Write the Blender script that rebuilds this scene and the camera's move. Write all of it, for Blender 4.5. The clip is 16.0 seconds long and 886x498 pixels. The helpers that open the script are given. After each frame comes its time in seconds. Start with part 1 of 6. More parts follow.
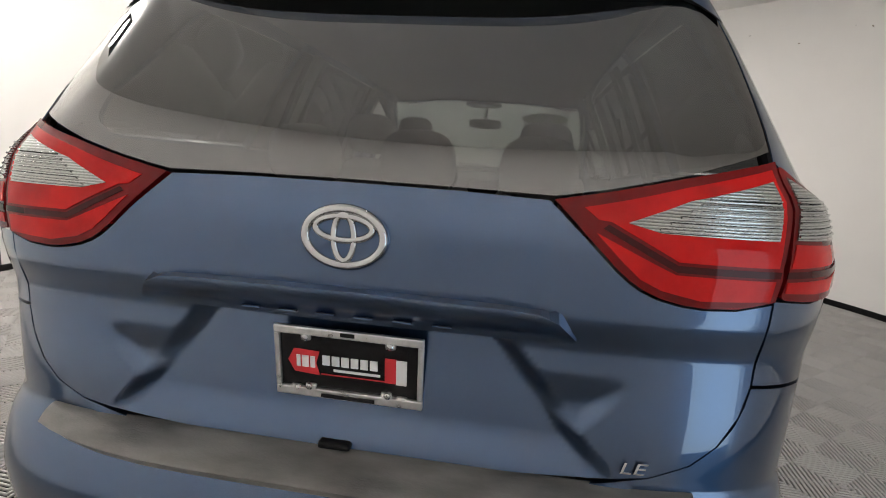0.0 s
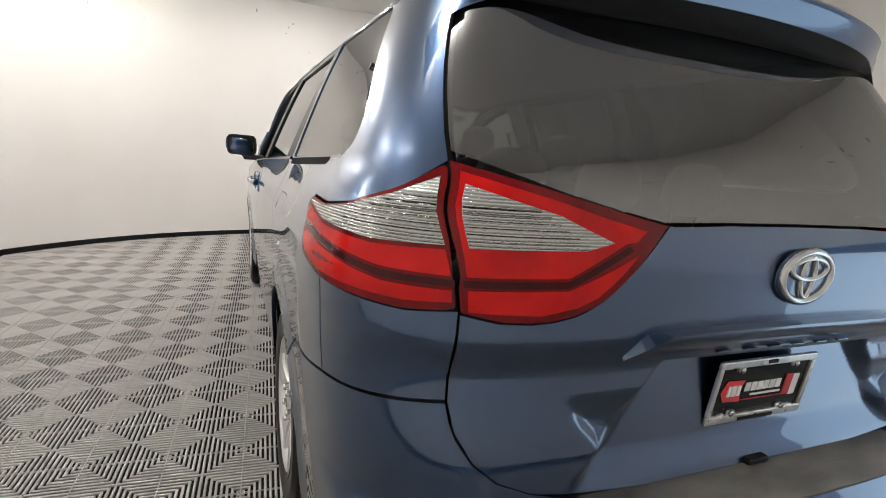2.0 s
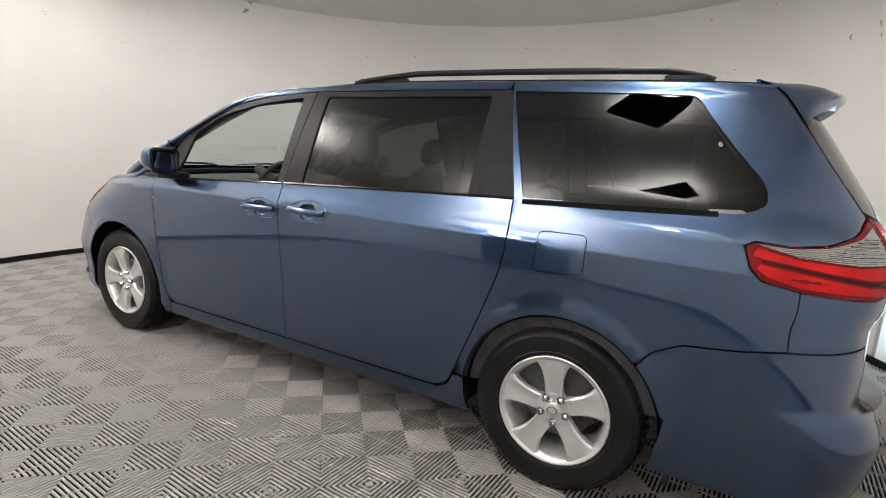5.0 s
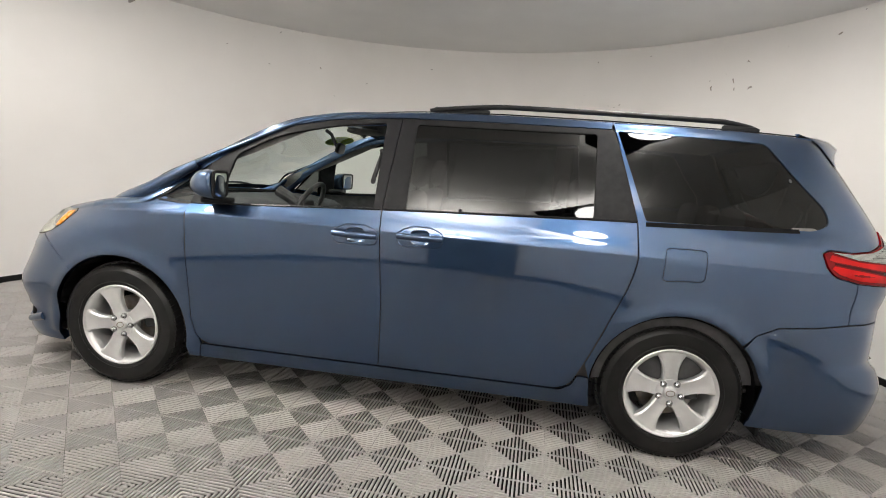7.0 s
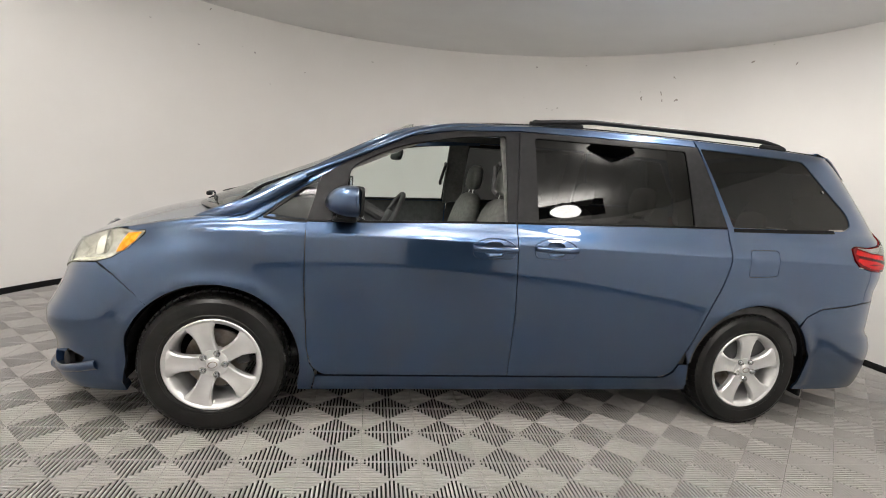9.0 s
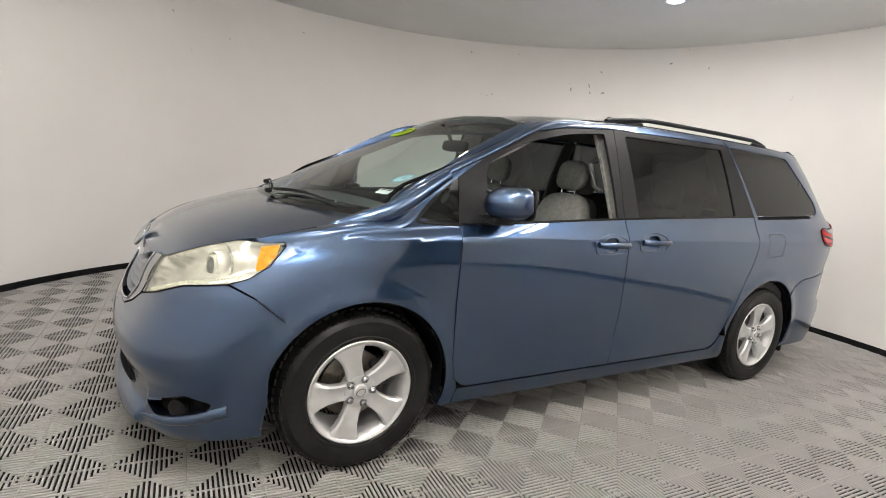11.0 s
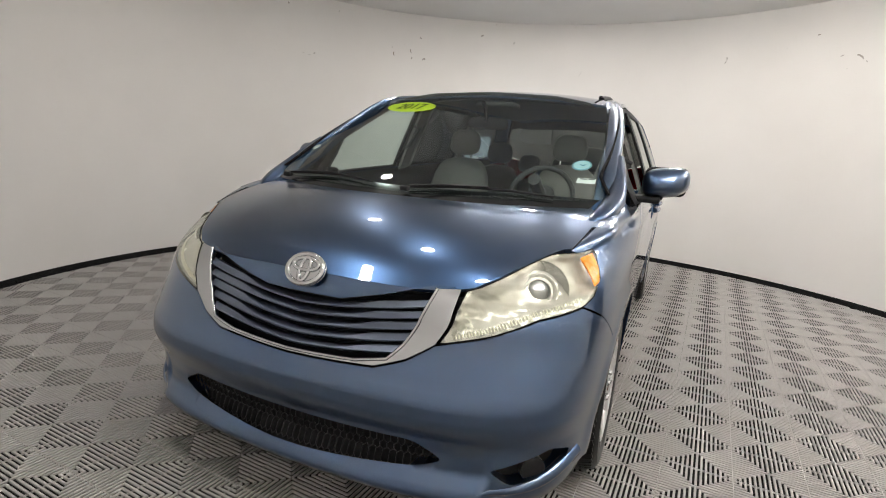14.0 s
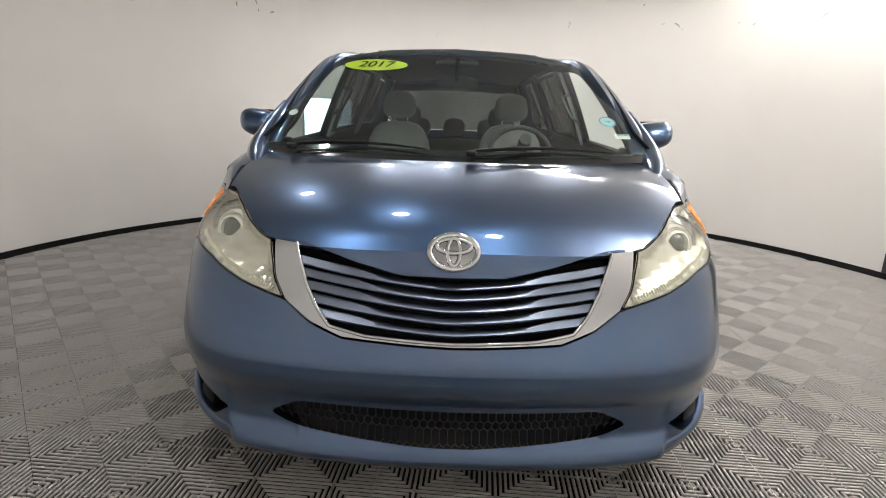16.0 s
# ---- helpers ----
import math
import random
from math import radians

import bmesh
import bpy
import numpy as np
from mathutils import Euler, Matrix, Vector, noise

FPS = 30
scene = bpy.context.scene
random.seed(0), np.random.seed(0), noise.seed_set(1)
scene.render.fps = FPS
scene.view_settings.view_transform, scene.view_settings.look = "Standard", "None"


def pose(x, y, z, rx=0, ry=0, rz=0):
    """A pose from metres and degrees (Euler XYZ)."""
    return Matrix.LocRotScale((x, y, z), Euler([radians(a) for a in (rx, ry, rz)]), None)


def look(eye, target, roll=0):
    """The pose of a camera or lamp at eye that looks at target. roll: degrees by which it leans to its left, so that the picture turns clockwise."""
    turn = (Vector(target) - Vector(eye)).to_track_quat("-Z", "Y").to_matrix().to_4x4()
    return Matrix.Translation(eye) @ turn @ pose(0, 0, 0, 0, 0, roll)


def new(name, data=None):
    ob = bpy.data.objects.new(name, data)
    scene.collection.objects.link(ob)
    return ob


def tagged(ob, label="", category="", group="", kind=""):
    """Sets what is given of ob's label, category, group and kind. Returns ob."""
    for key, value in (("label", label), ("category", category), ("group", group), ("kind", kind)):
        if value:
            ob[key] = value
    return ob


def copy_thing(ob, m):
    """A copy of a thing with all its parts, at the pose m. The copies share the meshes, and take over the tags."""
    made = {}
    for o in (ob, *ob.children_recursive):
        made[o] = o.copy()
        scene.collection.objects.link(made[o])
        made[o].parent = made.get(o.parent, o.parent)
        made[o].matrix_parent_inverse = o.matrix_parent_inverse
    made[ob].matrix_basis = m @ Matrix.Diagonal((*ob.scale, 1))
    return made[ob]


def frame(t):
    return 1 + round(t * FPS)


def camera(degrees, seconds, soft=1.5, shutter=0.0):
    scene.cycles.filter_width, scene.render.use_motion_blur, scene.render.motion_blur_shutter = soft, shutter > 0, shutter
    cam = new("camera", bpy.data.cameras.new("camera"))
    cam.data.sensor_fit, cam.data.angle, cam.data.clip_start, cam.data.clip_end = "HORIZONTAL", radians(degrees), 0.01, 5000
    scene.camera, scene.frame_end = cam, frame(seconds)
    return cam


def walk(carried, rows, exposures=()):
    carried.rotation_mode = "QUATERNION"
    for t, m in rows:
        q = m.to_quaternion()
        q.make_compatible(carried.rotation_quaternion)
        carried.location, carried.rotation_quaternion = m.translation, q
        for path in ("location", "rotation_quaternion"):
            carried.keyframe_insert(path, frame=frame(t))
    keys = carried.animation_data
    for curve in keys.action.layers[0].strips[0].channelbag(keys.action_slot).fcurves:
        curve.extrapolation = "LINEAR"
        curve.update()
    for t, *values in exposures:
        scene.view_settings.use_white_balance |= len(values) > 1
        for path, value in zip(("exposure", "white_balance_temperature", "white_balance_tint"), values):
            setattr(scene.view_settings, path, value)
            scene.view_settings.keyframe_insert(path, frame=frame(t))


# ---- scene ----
cam = camera(81.1, 16.0, soft=1.0)
PATH = [
    (0, (-3.497, -0.322, 1.222), (-1.55, -0.043, 0.861), 3.6),
    (0.5, (-3.497, 0.032, 1.219), (-1.527, 0.065, 0.878), 3.8),
    (1, (-3.468, 0.439, 1.25), (-1.515, 0.207, 0.885), 3.9),
    (1.5, (-3.387, 0.77, 1.244), (-1.483, 0.272, 0.888), 4.2),
    (2, (-3.276, 1.149, 1.258), (-1.464, 0.384, 0.894), 4.4),
    (2.5, (-3.167, 1.479, 1.284), (-1.454, 0.509, 0.93), 4.1),
    (3, (-2.986, 1.819, 1.298), (-1.413, 0.631, 0.96), 4.2),
    (3.5, (-2.814, 2.133, 1.327), (-1.378, 0.79, 0.965), 3.6),
    (4, (-2.566, 2.442, 1.342), (-1.301, 0.944, 0.947), 3.2),
    (4.5, (-2.318, 2.697, 1.369), (-1.21, 1.079, 0.976), 3.5),
    (7, (-0.609, 3.578, 1.358), (-0.379, 1.613, 1.068), 4.7),
    (7.5, (-0.248, 3.636, 1.369), (-0.172, 1.659, 1.073), 4.8),
    (8, (0.164, 3.649, 1.367), (0.07, 1.671, 1.083), 4.9),
    (8.5, (0.564, 3.615, 1.397), (0.319, 1.652, 1.098), 5.1),
    (9, (0.956, 3.533, 1.374), (0.552, 1.596, 1.083), 5.0),
    (9.5, (1.318, 3.436, 1.354), (0.772, 1.536, 1.054), 5.3),
    (12, (2.894, 2.401, 1.335), (1.602, 0.916, 0.982), 5.1),
    (12.5, (3.13, 2.116, 1.304), (1.709, 0.76, 0.928), 4.8),
    (13, (3.371, 1.762, 1.321), (1.796, 0.587, 0.948), 4.5),
    (13.5, (3.562, 1.458, 1.307), (1.874, 0.453, 0.935), 3.9),
    (14, (3.706, 1.101, 1.298), (1.903, 0.321, 0.917), 3.8),
    (14.5, (3.795, 0.776, 1.276), (1.908, 0.238, 0.888), 3.8),
    (15, (3.81, 0.452, 1.261), (1.876, 0.167, 0.838), 3.3),
    (15.5, (3.813, 0.193, 1.245), (1.867, 0.083, 0.794), 2.9),
    (16, (3.795, -0.018, 1.233), (1.851, -0.037, 0.761), 1.9),
]
walk(cam, [(t, look(eye, target, roll)) for t, eye, target, roll in PATH],
     exposures=[(0, 0.17), (1.5, 0.05), (3, -0.25), (4.7, -0.03), (8, 0.2), (12, 0.1), (14, 0.0), (16, 0.0)])

# ---------------------------------------------------------------- light
world = bpy.data.worlds.new("world")
scene.world = world
world.use_nodes = True
world.node_tree.nodes["Background"].inputs[0].default_value = (0.9, 0.95, 1.0, 1)
world.node_tree.nodes["Background"].inputs[1].default_value = 0.05
ROOM_X, ROOM_Y, ROOM_R, ROOM_H = 0.2, 0.1, 3.92, 3.03
LAMP_TINT = (1.0, 0.965, 0.925)
LAMP_W, DOWN_W = 94.0, 30.0   # what each ring lamp throws upwards, and each small downlight downwards


# ---------------------------------------------------------------- materials
def material(name, base, rough=0.5, metal=0.0, coat=0.0, spec=0.5):
    m = bpy.data.materials.new(name)
    m.use_nodes = True
    b = m.node_tree.nodes["Principled BSDF"]
    b.inputs["Base Color"].default_value = (*base, 1)
    b.inputs["Roughness"].default_value = rough
    b.inputs["Metallic"].default_value = metal
    b.inputs["Coat Weight"].default_value = coat
    b.inputs["Coat Roughness"].default_value = 0.02
    b.inputs["Coat IOR"].default_value = 1.5
    b.inputs["Specular IOR Level"].default_value = spec
    return m


def vary(m, low, high, scale=4.0, detail=6.0, rough=None, bump=0.0, bump_scale=200.0, space="Object", stretch=(1, 1, 1)):
    """Colour, gloss and relief that wander over the surface."""
    t = m.node_tree
    b = t.nodes["Principled BSDF"]
    co = t.nodes.new("ShaderNodeTexCoord")
    mp = t.nodes.new("ShaderNodeMapping")
    mp.inputs["Scale"].default_value = stretch
    t.links.new(co.outputs[space], mp.inputs[0])
    n = t.nodes.new("ShaderNodeTexNoise")
    n.inputs["Scale"].default_value, n.inputs["Detail"].default_value = scale, detail
    t.links.new(mp.outputs[0], n.inputs["Vector"])
    r = t.nodes.new("ShaderNodeValToRGB")
    r.color_ramp.elements[0].position, r.color_ramp.elements[1].position = 0.3, 0.7
    r.color_ramp.elements[0].color, r.color_ramp.elements[1].color = (*low, 1), (*high, 1)
    t.links.new(n.outputs["Fac"], r.inputs[0])
    t.links.new(r.outputs[0], b.inputs["Base Color"])
    if rough:
        mr = t.nodes.new("ShaderNodeMapRange")
        mr.inputs["To Min"].default_value, mr.inputs["To Max"].default_value = rough
        t.links.new(n.outputs["Fac"], mr.inputs["Value"])
        t.links.new(mr.outputs[0], b.inputs["Roughness"])
    if bump:
        n2 = t.nodes.new("ShaderNodeTexNoise")
        n2.inputs["Scale"].default_value, n2.inputs["Detail"].default_value = bump_scale, 3
        t.links.new(mp.outputs[0], n2.inputs["Vector"])
        bp = t.nodes.new("ShaderNodeBump")
        bp.inputs["Strength"].default_value, bp.inputs["Distance"].default_value = bump, 0.002
        t.links.new(n2.outputs["Fac"], bp.inputs["Height"])
        t.links.new(bp.outputs[0], b.inputs["Normal"])
    return m


def pane(name, tint, gloss=0.0, rough=0.0, ior=1.5, cloud=0.0):
    """Clear or tinted glass: lets light straight through, mirrors more at a slant."""
    m = bpy.data.materials.new(name)
    m.use_nodes = True
    t = m.node_tree
    t.nodes.remove(t.nodes["Principled BSDF"])
    tr = t.nodes.new("ShaderNodeBsdfTransparent")
    tr.inputs[0].default_value = (*tint, 1)
    gl = t.nodes.new("ShaderNodeBsdfGlossy")
    gl.inputs["Roughness"].default_value = rough
    lw = t.nodes.new("ShaderNodeLayerWeight")
    lw.inputs["Blend"].default_value = 0.5
    pw = t.nodes.new("ShaderNodeMath")
    pw.operation = "POWER"
    pw.inputs[1].default_value = 5.0
    t.links.new(lw.outputs["Facing"], pw.inputs[0])
    f0 = ((ior - 1) / (ior + 1)) ** 2
    fr = t.nodes.new("ShaderNodeMath")
    fr.operation = "MULTIPLY_ADD"
    fr.inputs[1].default_value, fr.inputs[2].default_value = 1 - f0, f0
    t.links.new(pw.outputs[0], fr.inputs[0])
    mx = t.nodes.new("ShaderNodeMixShader")
    t.links.new(fr.outputs[0], mx.inputs[0])
    t.links.new(tr.outputs[0], mx.inputs[1])
    t.links.new(gl.outputs[0], mx.inputs[2])
    t.links.new(mx.outputs[0], t.nodes["Material Output"].inputs[0])
    if cloud:
        df = t.nodes.new("ShaderNodeBsdfDiffuse")
        df.inputs[0].default_value = (0.86, 0.85, 0.74, 1)
        co = t.nodes.new("ShaderNodeTexCoord")
        nz = t.nodes.new("ShaderNodeTexNoise")
        nz.inputs["Scale"].default_value, nz.inputs["Detail"].default_value = 14, 5
        t.links.new(co.outputs["Object"], nz.inputs["Vector"])
        ml = t.nodes.new("ShaderNodeMath")
        ml.operation = "MULTIPLY"
        ml.inputs[1].default_value = cloud * 2
        t.links.new(nz.outputs["Fac"], ml.inputs[0])
        m2 = t.nodes.new("ShaderNodeMixShader")
        t.links.new(ml.outputs[0], m2.inputs[0])
        t.links.new(mx.outputs[0], m2.inputs[1])
        t.links.new(df.outputs[0], m2.inputs[2])
        t.links.new(m2.outputs[0], t.nodes["Material Output"].inputs[0])
    return m


def lamp_glow(name, colour, strength):
    m = bpy.data.materials.new(name)
    m.use_nodes = True
    b = m.node_tree.nodes["Principled BSDF"]
    b.inputs["Emission Color"].default_value = (*colour, 1)
    b.inputs["Emission Strength"].default_value = strength
    return m


def flake_paint(name, base):
    """Metallic paint under clear coat, with fine flake and faint wander of tone."""
    m = material(name, base, 0.28, 1.0, 1.0)
    t = m.node_tree
    b = t.nodes["Principled BSDF"]
    co = t.nodes.new("ShaderNodeTexCoord")
    n = t.nodes.new("ShaderNodeTexNoise")
    n.inputs["Scale"].default_value, n.inputs["Detail"].default_value = 900, 2
    t.links.new(co.outputs["Object"], n.inputs["Vector"])
    r = t.nodes.new("ShaderNodeValToRGB")
    r.color_ramp.elements[0].position, r.color_ramp.elements[1].position = 0.3, 0.75
    r.color_ramp.elements[0].color = (*[c * 0.85 for c in base], 1)
    r.color_ramp.elements[1].color = (*[c * 1.2 for c in base], 1)
    t.links.new(n.outputs["Fac"], r.inputs[0])
    t.links.new(r.outputs[0], b.inputs["Base Color"])
    b.inputs["Coat IOR"].default_value = 1.7
    w = t.nodes.new("ShaderNodeTexNoise")
    w.inputs["Scale"].default_value, w.inputs["Detail"].default_value = 2.2, 1
    t.links.new(co.outputs["Object"], w.inputs["Vector"])
    bp = t.nodes.new("ShaderNodeBump")
    bp.inputs["Strength"].default_value, bp.inputs["Distance"].default_value = 0.25, 0.006
    t.links.new(w.outputs["Fac"], bp.inputs["Height"])
    t.links.new(bp.outputs[0], b.inputs["Coat Normal"])
    return m


PAINT = flake_paint("blue_metallic_paint", (0.041, 0.083, 0.170))
BLACK = vary(material("black_plastic", (0.02, 0.02, 0.022), 0.45, spec=0.14), (0.010, 0.010, 0.011), (0.016, 0.016, 0.017), 30, rough=(0.35, 0.5))
GLOSSBLACK = material("gloss_black_trim", (0.008, 0.008, 0.009), 0.15, spec=0.3)
WORN = vary(material("worn_step_plastic", (0.2, 0.195, 0.19), 0.5, 0.3), (0.13, 0.127, 0.125), (0.30, 0.29, 0.28), 14, rough=(0.3, 0.6), bump=0.3, bump_scale=350, stretch=(1, 0.35, 1))
GAP = material("dark_gap", (0.006, 0.006, 0.007), 0.8, spec=0.05)
CHROME = material("chrome", (0.55, 0.56, 0.57), 0.07, 1.0)
ALLOY = vary(material("silver_alloy", (0.7, 0.7, 0.71), 0.32, 0.6, 0.4), (0.66, 0.66, 0.66), (0.76, 0.76, 0.76), 12, rough=(0.28, 0.42))
STEEL = vary(material("brake_steel", (0.3, 0.28, 0.26), 0.4, 0.9), (0.2, 0.16, 0.12), (0.4, 0.38, 0.36), 18)
RUBBER = vary(material("tyre_rubber", (0.008, 0.008, 0.008), 0.4, spec=0.22), (0.007, 0.007, 0.007), (0.016, 0.0155, 0.015), 9, rough=(0.22, 0.42), bump=0.15)
CLEAR = pane("clear_glass", (0.80, 0.88, 0.85))
SHIELD = pane("windshield_glass", (0.78, 0.87, 0.84), ior=1.65)
DUSKY = pane("dusky_glass", (0.14, 0.155, 0.15))
TINT = pane("tinted_glass", (0.055, 0.058, 0.058), ior=1.55)
REARTINT = pane("rear_tinted_glass", (0.13, 0.135, 0.13), ior=3.0)
HAZE = pane("hazy_lens", (0.95, 0.95, 0.90), rough=0.10, ior=1.6, cloud=0.06)
RED = vary(material("red_lens", (0.7, 0.006, 0.008), 0.2, coat=0.35, spec=0.05), (0.40, 0.004, 0.005), (0.60, 0.009, 0.008), 9, rough=(0.15, 0.25))
DEEPRED = vary(material("deep_red_lens", (0.16, 0.004, 0.006), 0.2, coat=0.35, spec=0.05), (0.11, 0.003, 0.004), (0.19, 0.005, 0.007), 9)
SATIN = material("satin_chrome", (0.46, 0.47, 0.48), 0.07, 1.0)
DARKRED = material("dark_red_lens", (0.05, 0.003, 0.004), 0.15, coat=0.35, spec=0.05)
REFLECTOR = material("lamp_reflector", (0.86, 0.86, 0.84), 0.14, 0.95)


def fluted(m, low, high, pitch):
    """Fine level flutes under a clear lens; colour carries their light and shade."""
    t = m.node_tree
    b = t.nodes["Principled BSDF"]
    co = t.nodes.new("ShaderNodeTexCoord")
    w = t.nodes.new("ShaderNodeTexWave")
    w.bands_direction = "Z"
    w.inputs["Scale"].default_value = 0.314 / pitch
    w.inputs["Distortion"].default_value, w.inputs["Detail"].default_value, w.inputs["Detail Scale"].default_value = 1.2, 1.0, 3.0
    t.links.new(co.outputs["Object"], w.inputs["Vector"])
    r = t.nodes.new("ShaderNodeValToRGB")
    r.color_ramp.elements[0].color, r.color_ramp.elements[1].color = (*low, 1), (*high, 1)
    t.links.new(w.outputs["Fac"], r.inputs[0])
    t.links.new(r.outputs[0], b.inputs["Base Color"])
    bp = t.nodes.new("ShaderNodeBump")
    bp.inputs["Strength"].default_value, bp.inputs["Distance"].default_value = 0.6, 0.002
    t.links.new(w.outputs["Fac"], bp.inputs["Height"])
    t.links.new(bp.outputs[0], b.inputs["Normal"])


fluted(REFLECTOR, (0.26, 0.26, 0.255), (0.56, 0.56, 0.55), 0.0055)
CREAM = vary(material("clouded_lamp_housing", (0.7, 0.7, 0.66), 0.2, 0.55), (0.60, 0.60, 0.555), (0.80, 0.80, 0.765), 26, rough=(0.10, 0.34), bump=0.5, bump_scale=55)
AMBER = vary(material("amber_lens", (0.85, 0.26, 0.012), 0.25, coat=0.3, spec=0.15), (0.66, 0.17, 0.006), (0.92, 0.31, 0.014), 40, rough=(0.2, 0.35), bump=0.4, bump_scale=160)
SEAT = vary(material("grey_cloth", (0.2, 0.195, 0.185), 0.9), (0.19, 0.187, 0.18), (0.26, 0.254, 0.244), 40, bump=0.4, bump_scale=500)
TRIM = vary(material("dark_interior_trim", (0.05, 0.05, 0.052), 0.7), (0.035, 0.035, 0.037), (0.07, 0.07, 0.072), 20, bump=0.2, bump_scale=600)
HEADLINER = vary(material("grey_headliner", (0.4, 0.39, 0.37), 0.95), (0.24, 0.235, 0.225), (0.30, 0.293, 0.28), 30)
WHITE = material("white_print", (0.8, 0.8, 0.8), 0.5)
WALLPAINT = vary(material("warm_white_wall_paint", (0.77, 0.745, 0.715), 0.6), (0.745, 0.722, 0.692), (0.795, 0.774, 0.746), 0.9, bump=0.15, bump_scale=60)
def scuffed(m):
    """Sparse short dark scratches high on the wall."""
    t = m.node_tree
    b = t.nodes["Principled BSDF"]
    src = b.inputs["Base Color"].links[0].from_socket
    co = t.nodes.new("ShaderNodeTexCoord")
    sep = t.nodes.new("ShaderNodeSeparateXYZ")
    t.links.new(co.outputs["Object"], sep.inputs[0])
    n = t.nodes.new("ShaderNodeTexNoise")
    n.inputs["Scale"].default_value, n.inputs["Detail"].default_value, n.inputs["Distortion"].default_value = 5.5, 2, 1.5
    t.links.new(co.outputs["Object"], n.inputs["Vector"])
    a = t.nodes.new("ShaderNodeMapRange")
    a.inputs["From Min"].default_value, a.inputs["From Max"].default_value = 0.725, 0.74
    t.links.new(n.outputs["Fac"], a.inputs["Value"])
    z = t.nodes.new("ShaderNodeMapRange")
    z.inputs["From Min"].default_value, z.inputs["From Max"].default_value = 2.2, 2.5
    t.links.new(sep.outputs["Z"], z.inputs["Value"])
    k = t.nodes.new("ShaderNodeMath")
    k.operation = "MULTIPLY"
    t.links.new(a.outputs[0], k.inputs[0])
    t.links.new(z.outputs[0], k.inputs[1])
    mx = t.nodes.new("ShaderNodeMix")
    mx.data_type = "RGBA"
    t.links.new(k.outputs[0], mx.inputs["Factor"])
    t.links.new(src, mx.inputs["A"])
    mx.inputs["B"].default_value = (0.30, 0.27, 0.24, 1)
    t.links.new(mx.outputs["Result"], b.inputs["Base Color"])


scuffed(WALLPAINT)
CEILPAINT = vary(material("white_ceiling_paint", (0.72, 0.71, 0.69), 0.8), (0.69, 0.68, 0.66), (0.75, 0.74, 0.72), 1.2, bump=0.1, bump_scale=80)
TILE = vary(material("grey_ribbed_plastic", (0.37, 0.354, 0.338), 0.55), (0.33, 0.316, 0.302), (0.41, 0.392, 0.374), 7, rough=(0.45, 0.65), space="Generated")
# Near-black: the shade in the gaps between ribs is put into this colour.
UNDER = material("subfloor_gap_shade", (0.014, 0.0135, 0.013), 0.95, spec=0.1)


# ---------------------------------------------------------------- mesh helpers
def part(name, bm, mat, parent=None, label=""):
    me = bpy.data.meshes.new(name)
    bm.to_mesh(me)
    bm.free()
    me.materials.append(mat)
    ob = new(name, me)
    if parent:
        ob.parent = parent
    if label:
        ob["label"] = label
    return ob


def smooth(ob, angle=40):
    me = ob.data
    me.polygons.foreach_set("use_smooth", [True] * len(me.polygons))
    me.set_sharp_from_angle(angle=radians(angle))
    return ob


def thing(name, label, category, group="", at=(0, 0, 0)):
    ob = new(name)
    ob.location = at
    ob.empty_display_size = 0.1
    return tagged(ob, label, category, group)


def box(bm, lo, hi, bevel=0.0, m=None, seg=2):
    c = [(a + b) / 2 for a, b in zip(lo, hi)]
    r = bmesh.ops.create_cube(bm, size=1, matrix=Matrix.Translation(c) @ Matrix.Diagonal((*[b - a for a, b in zip(lo, hi)], 1)))
    vs = r["verts"]
    if bevel:
        es = list({e for v in vs for e in v.link_edges})
        g = bmesh.ops.bevel(bm, geom=es, offset=bevel, segments=seg, affect="EDGES", profile=0.5)
        vs = list({v for f in g["faces"] for v in f.verts} | {v for v in vs if v.is_valid})
    if m:
        bmesh.ops.transform(bm, matrix=m, verts=vs)
    return vs


def lathe(bm, profile, n=48, m=None, full=True):
    """Turn a profile of (radius, height) round z; m poses it."""
    rings = []
    for r, h in profile:
        if r < 1e-6:
            rings.append([bm.verts.new((0, 0, h))])
        else:
            rings.append([bm.verts.new((r * math.cos(2 * math.pi * k / n), r * math.sin(2 * math.pi * k / n), h)) for k in range(n)])
    for a, b in zip(rings, rings[1:]):
        for k in range(n):
            l = (k + 1) % n
            if len(a) == 1 and len(b) == 1:
                continue
            if len(a) == 1:
                bm.faces.new((a[0], b[k], b[l]))
            elif len(b) == 1:
                bm.faces.new((a[k], a[l], b[0]))
            else:
                bm.faces.new((a[k], a[l], b[l], b[k]))
    vs = [v for r in rings for v in r]
    if m:
        bmesh.ops.transform(bm, matrix=m, verts=vs)
    return vs


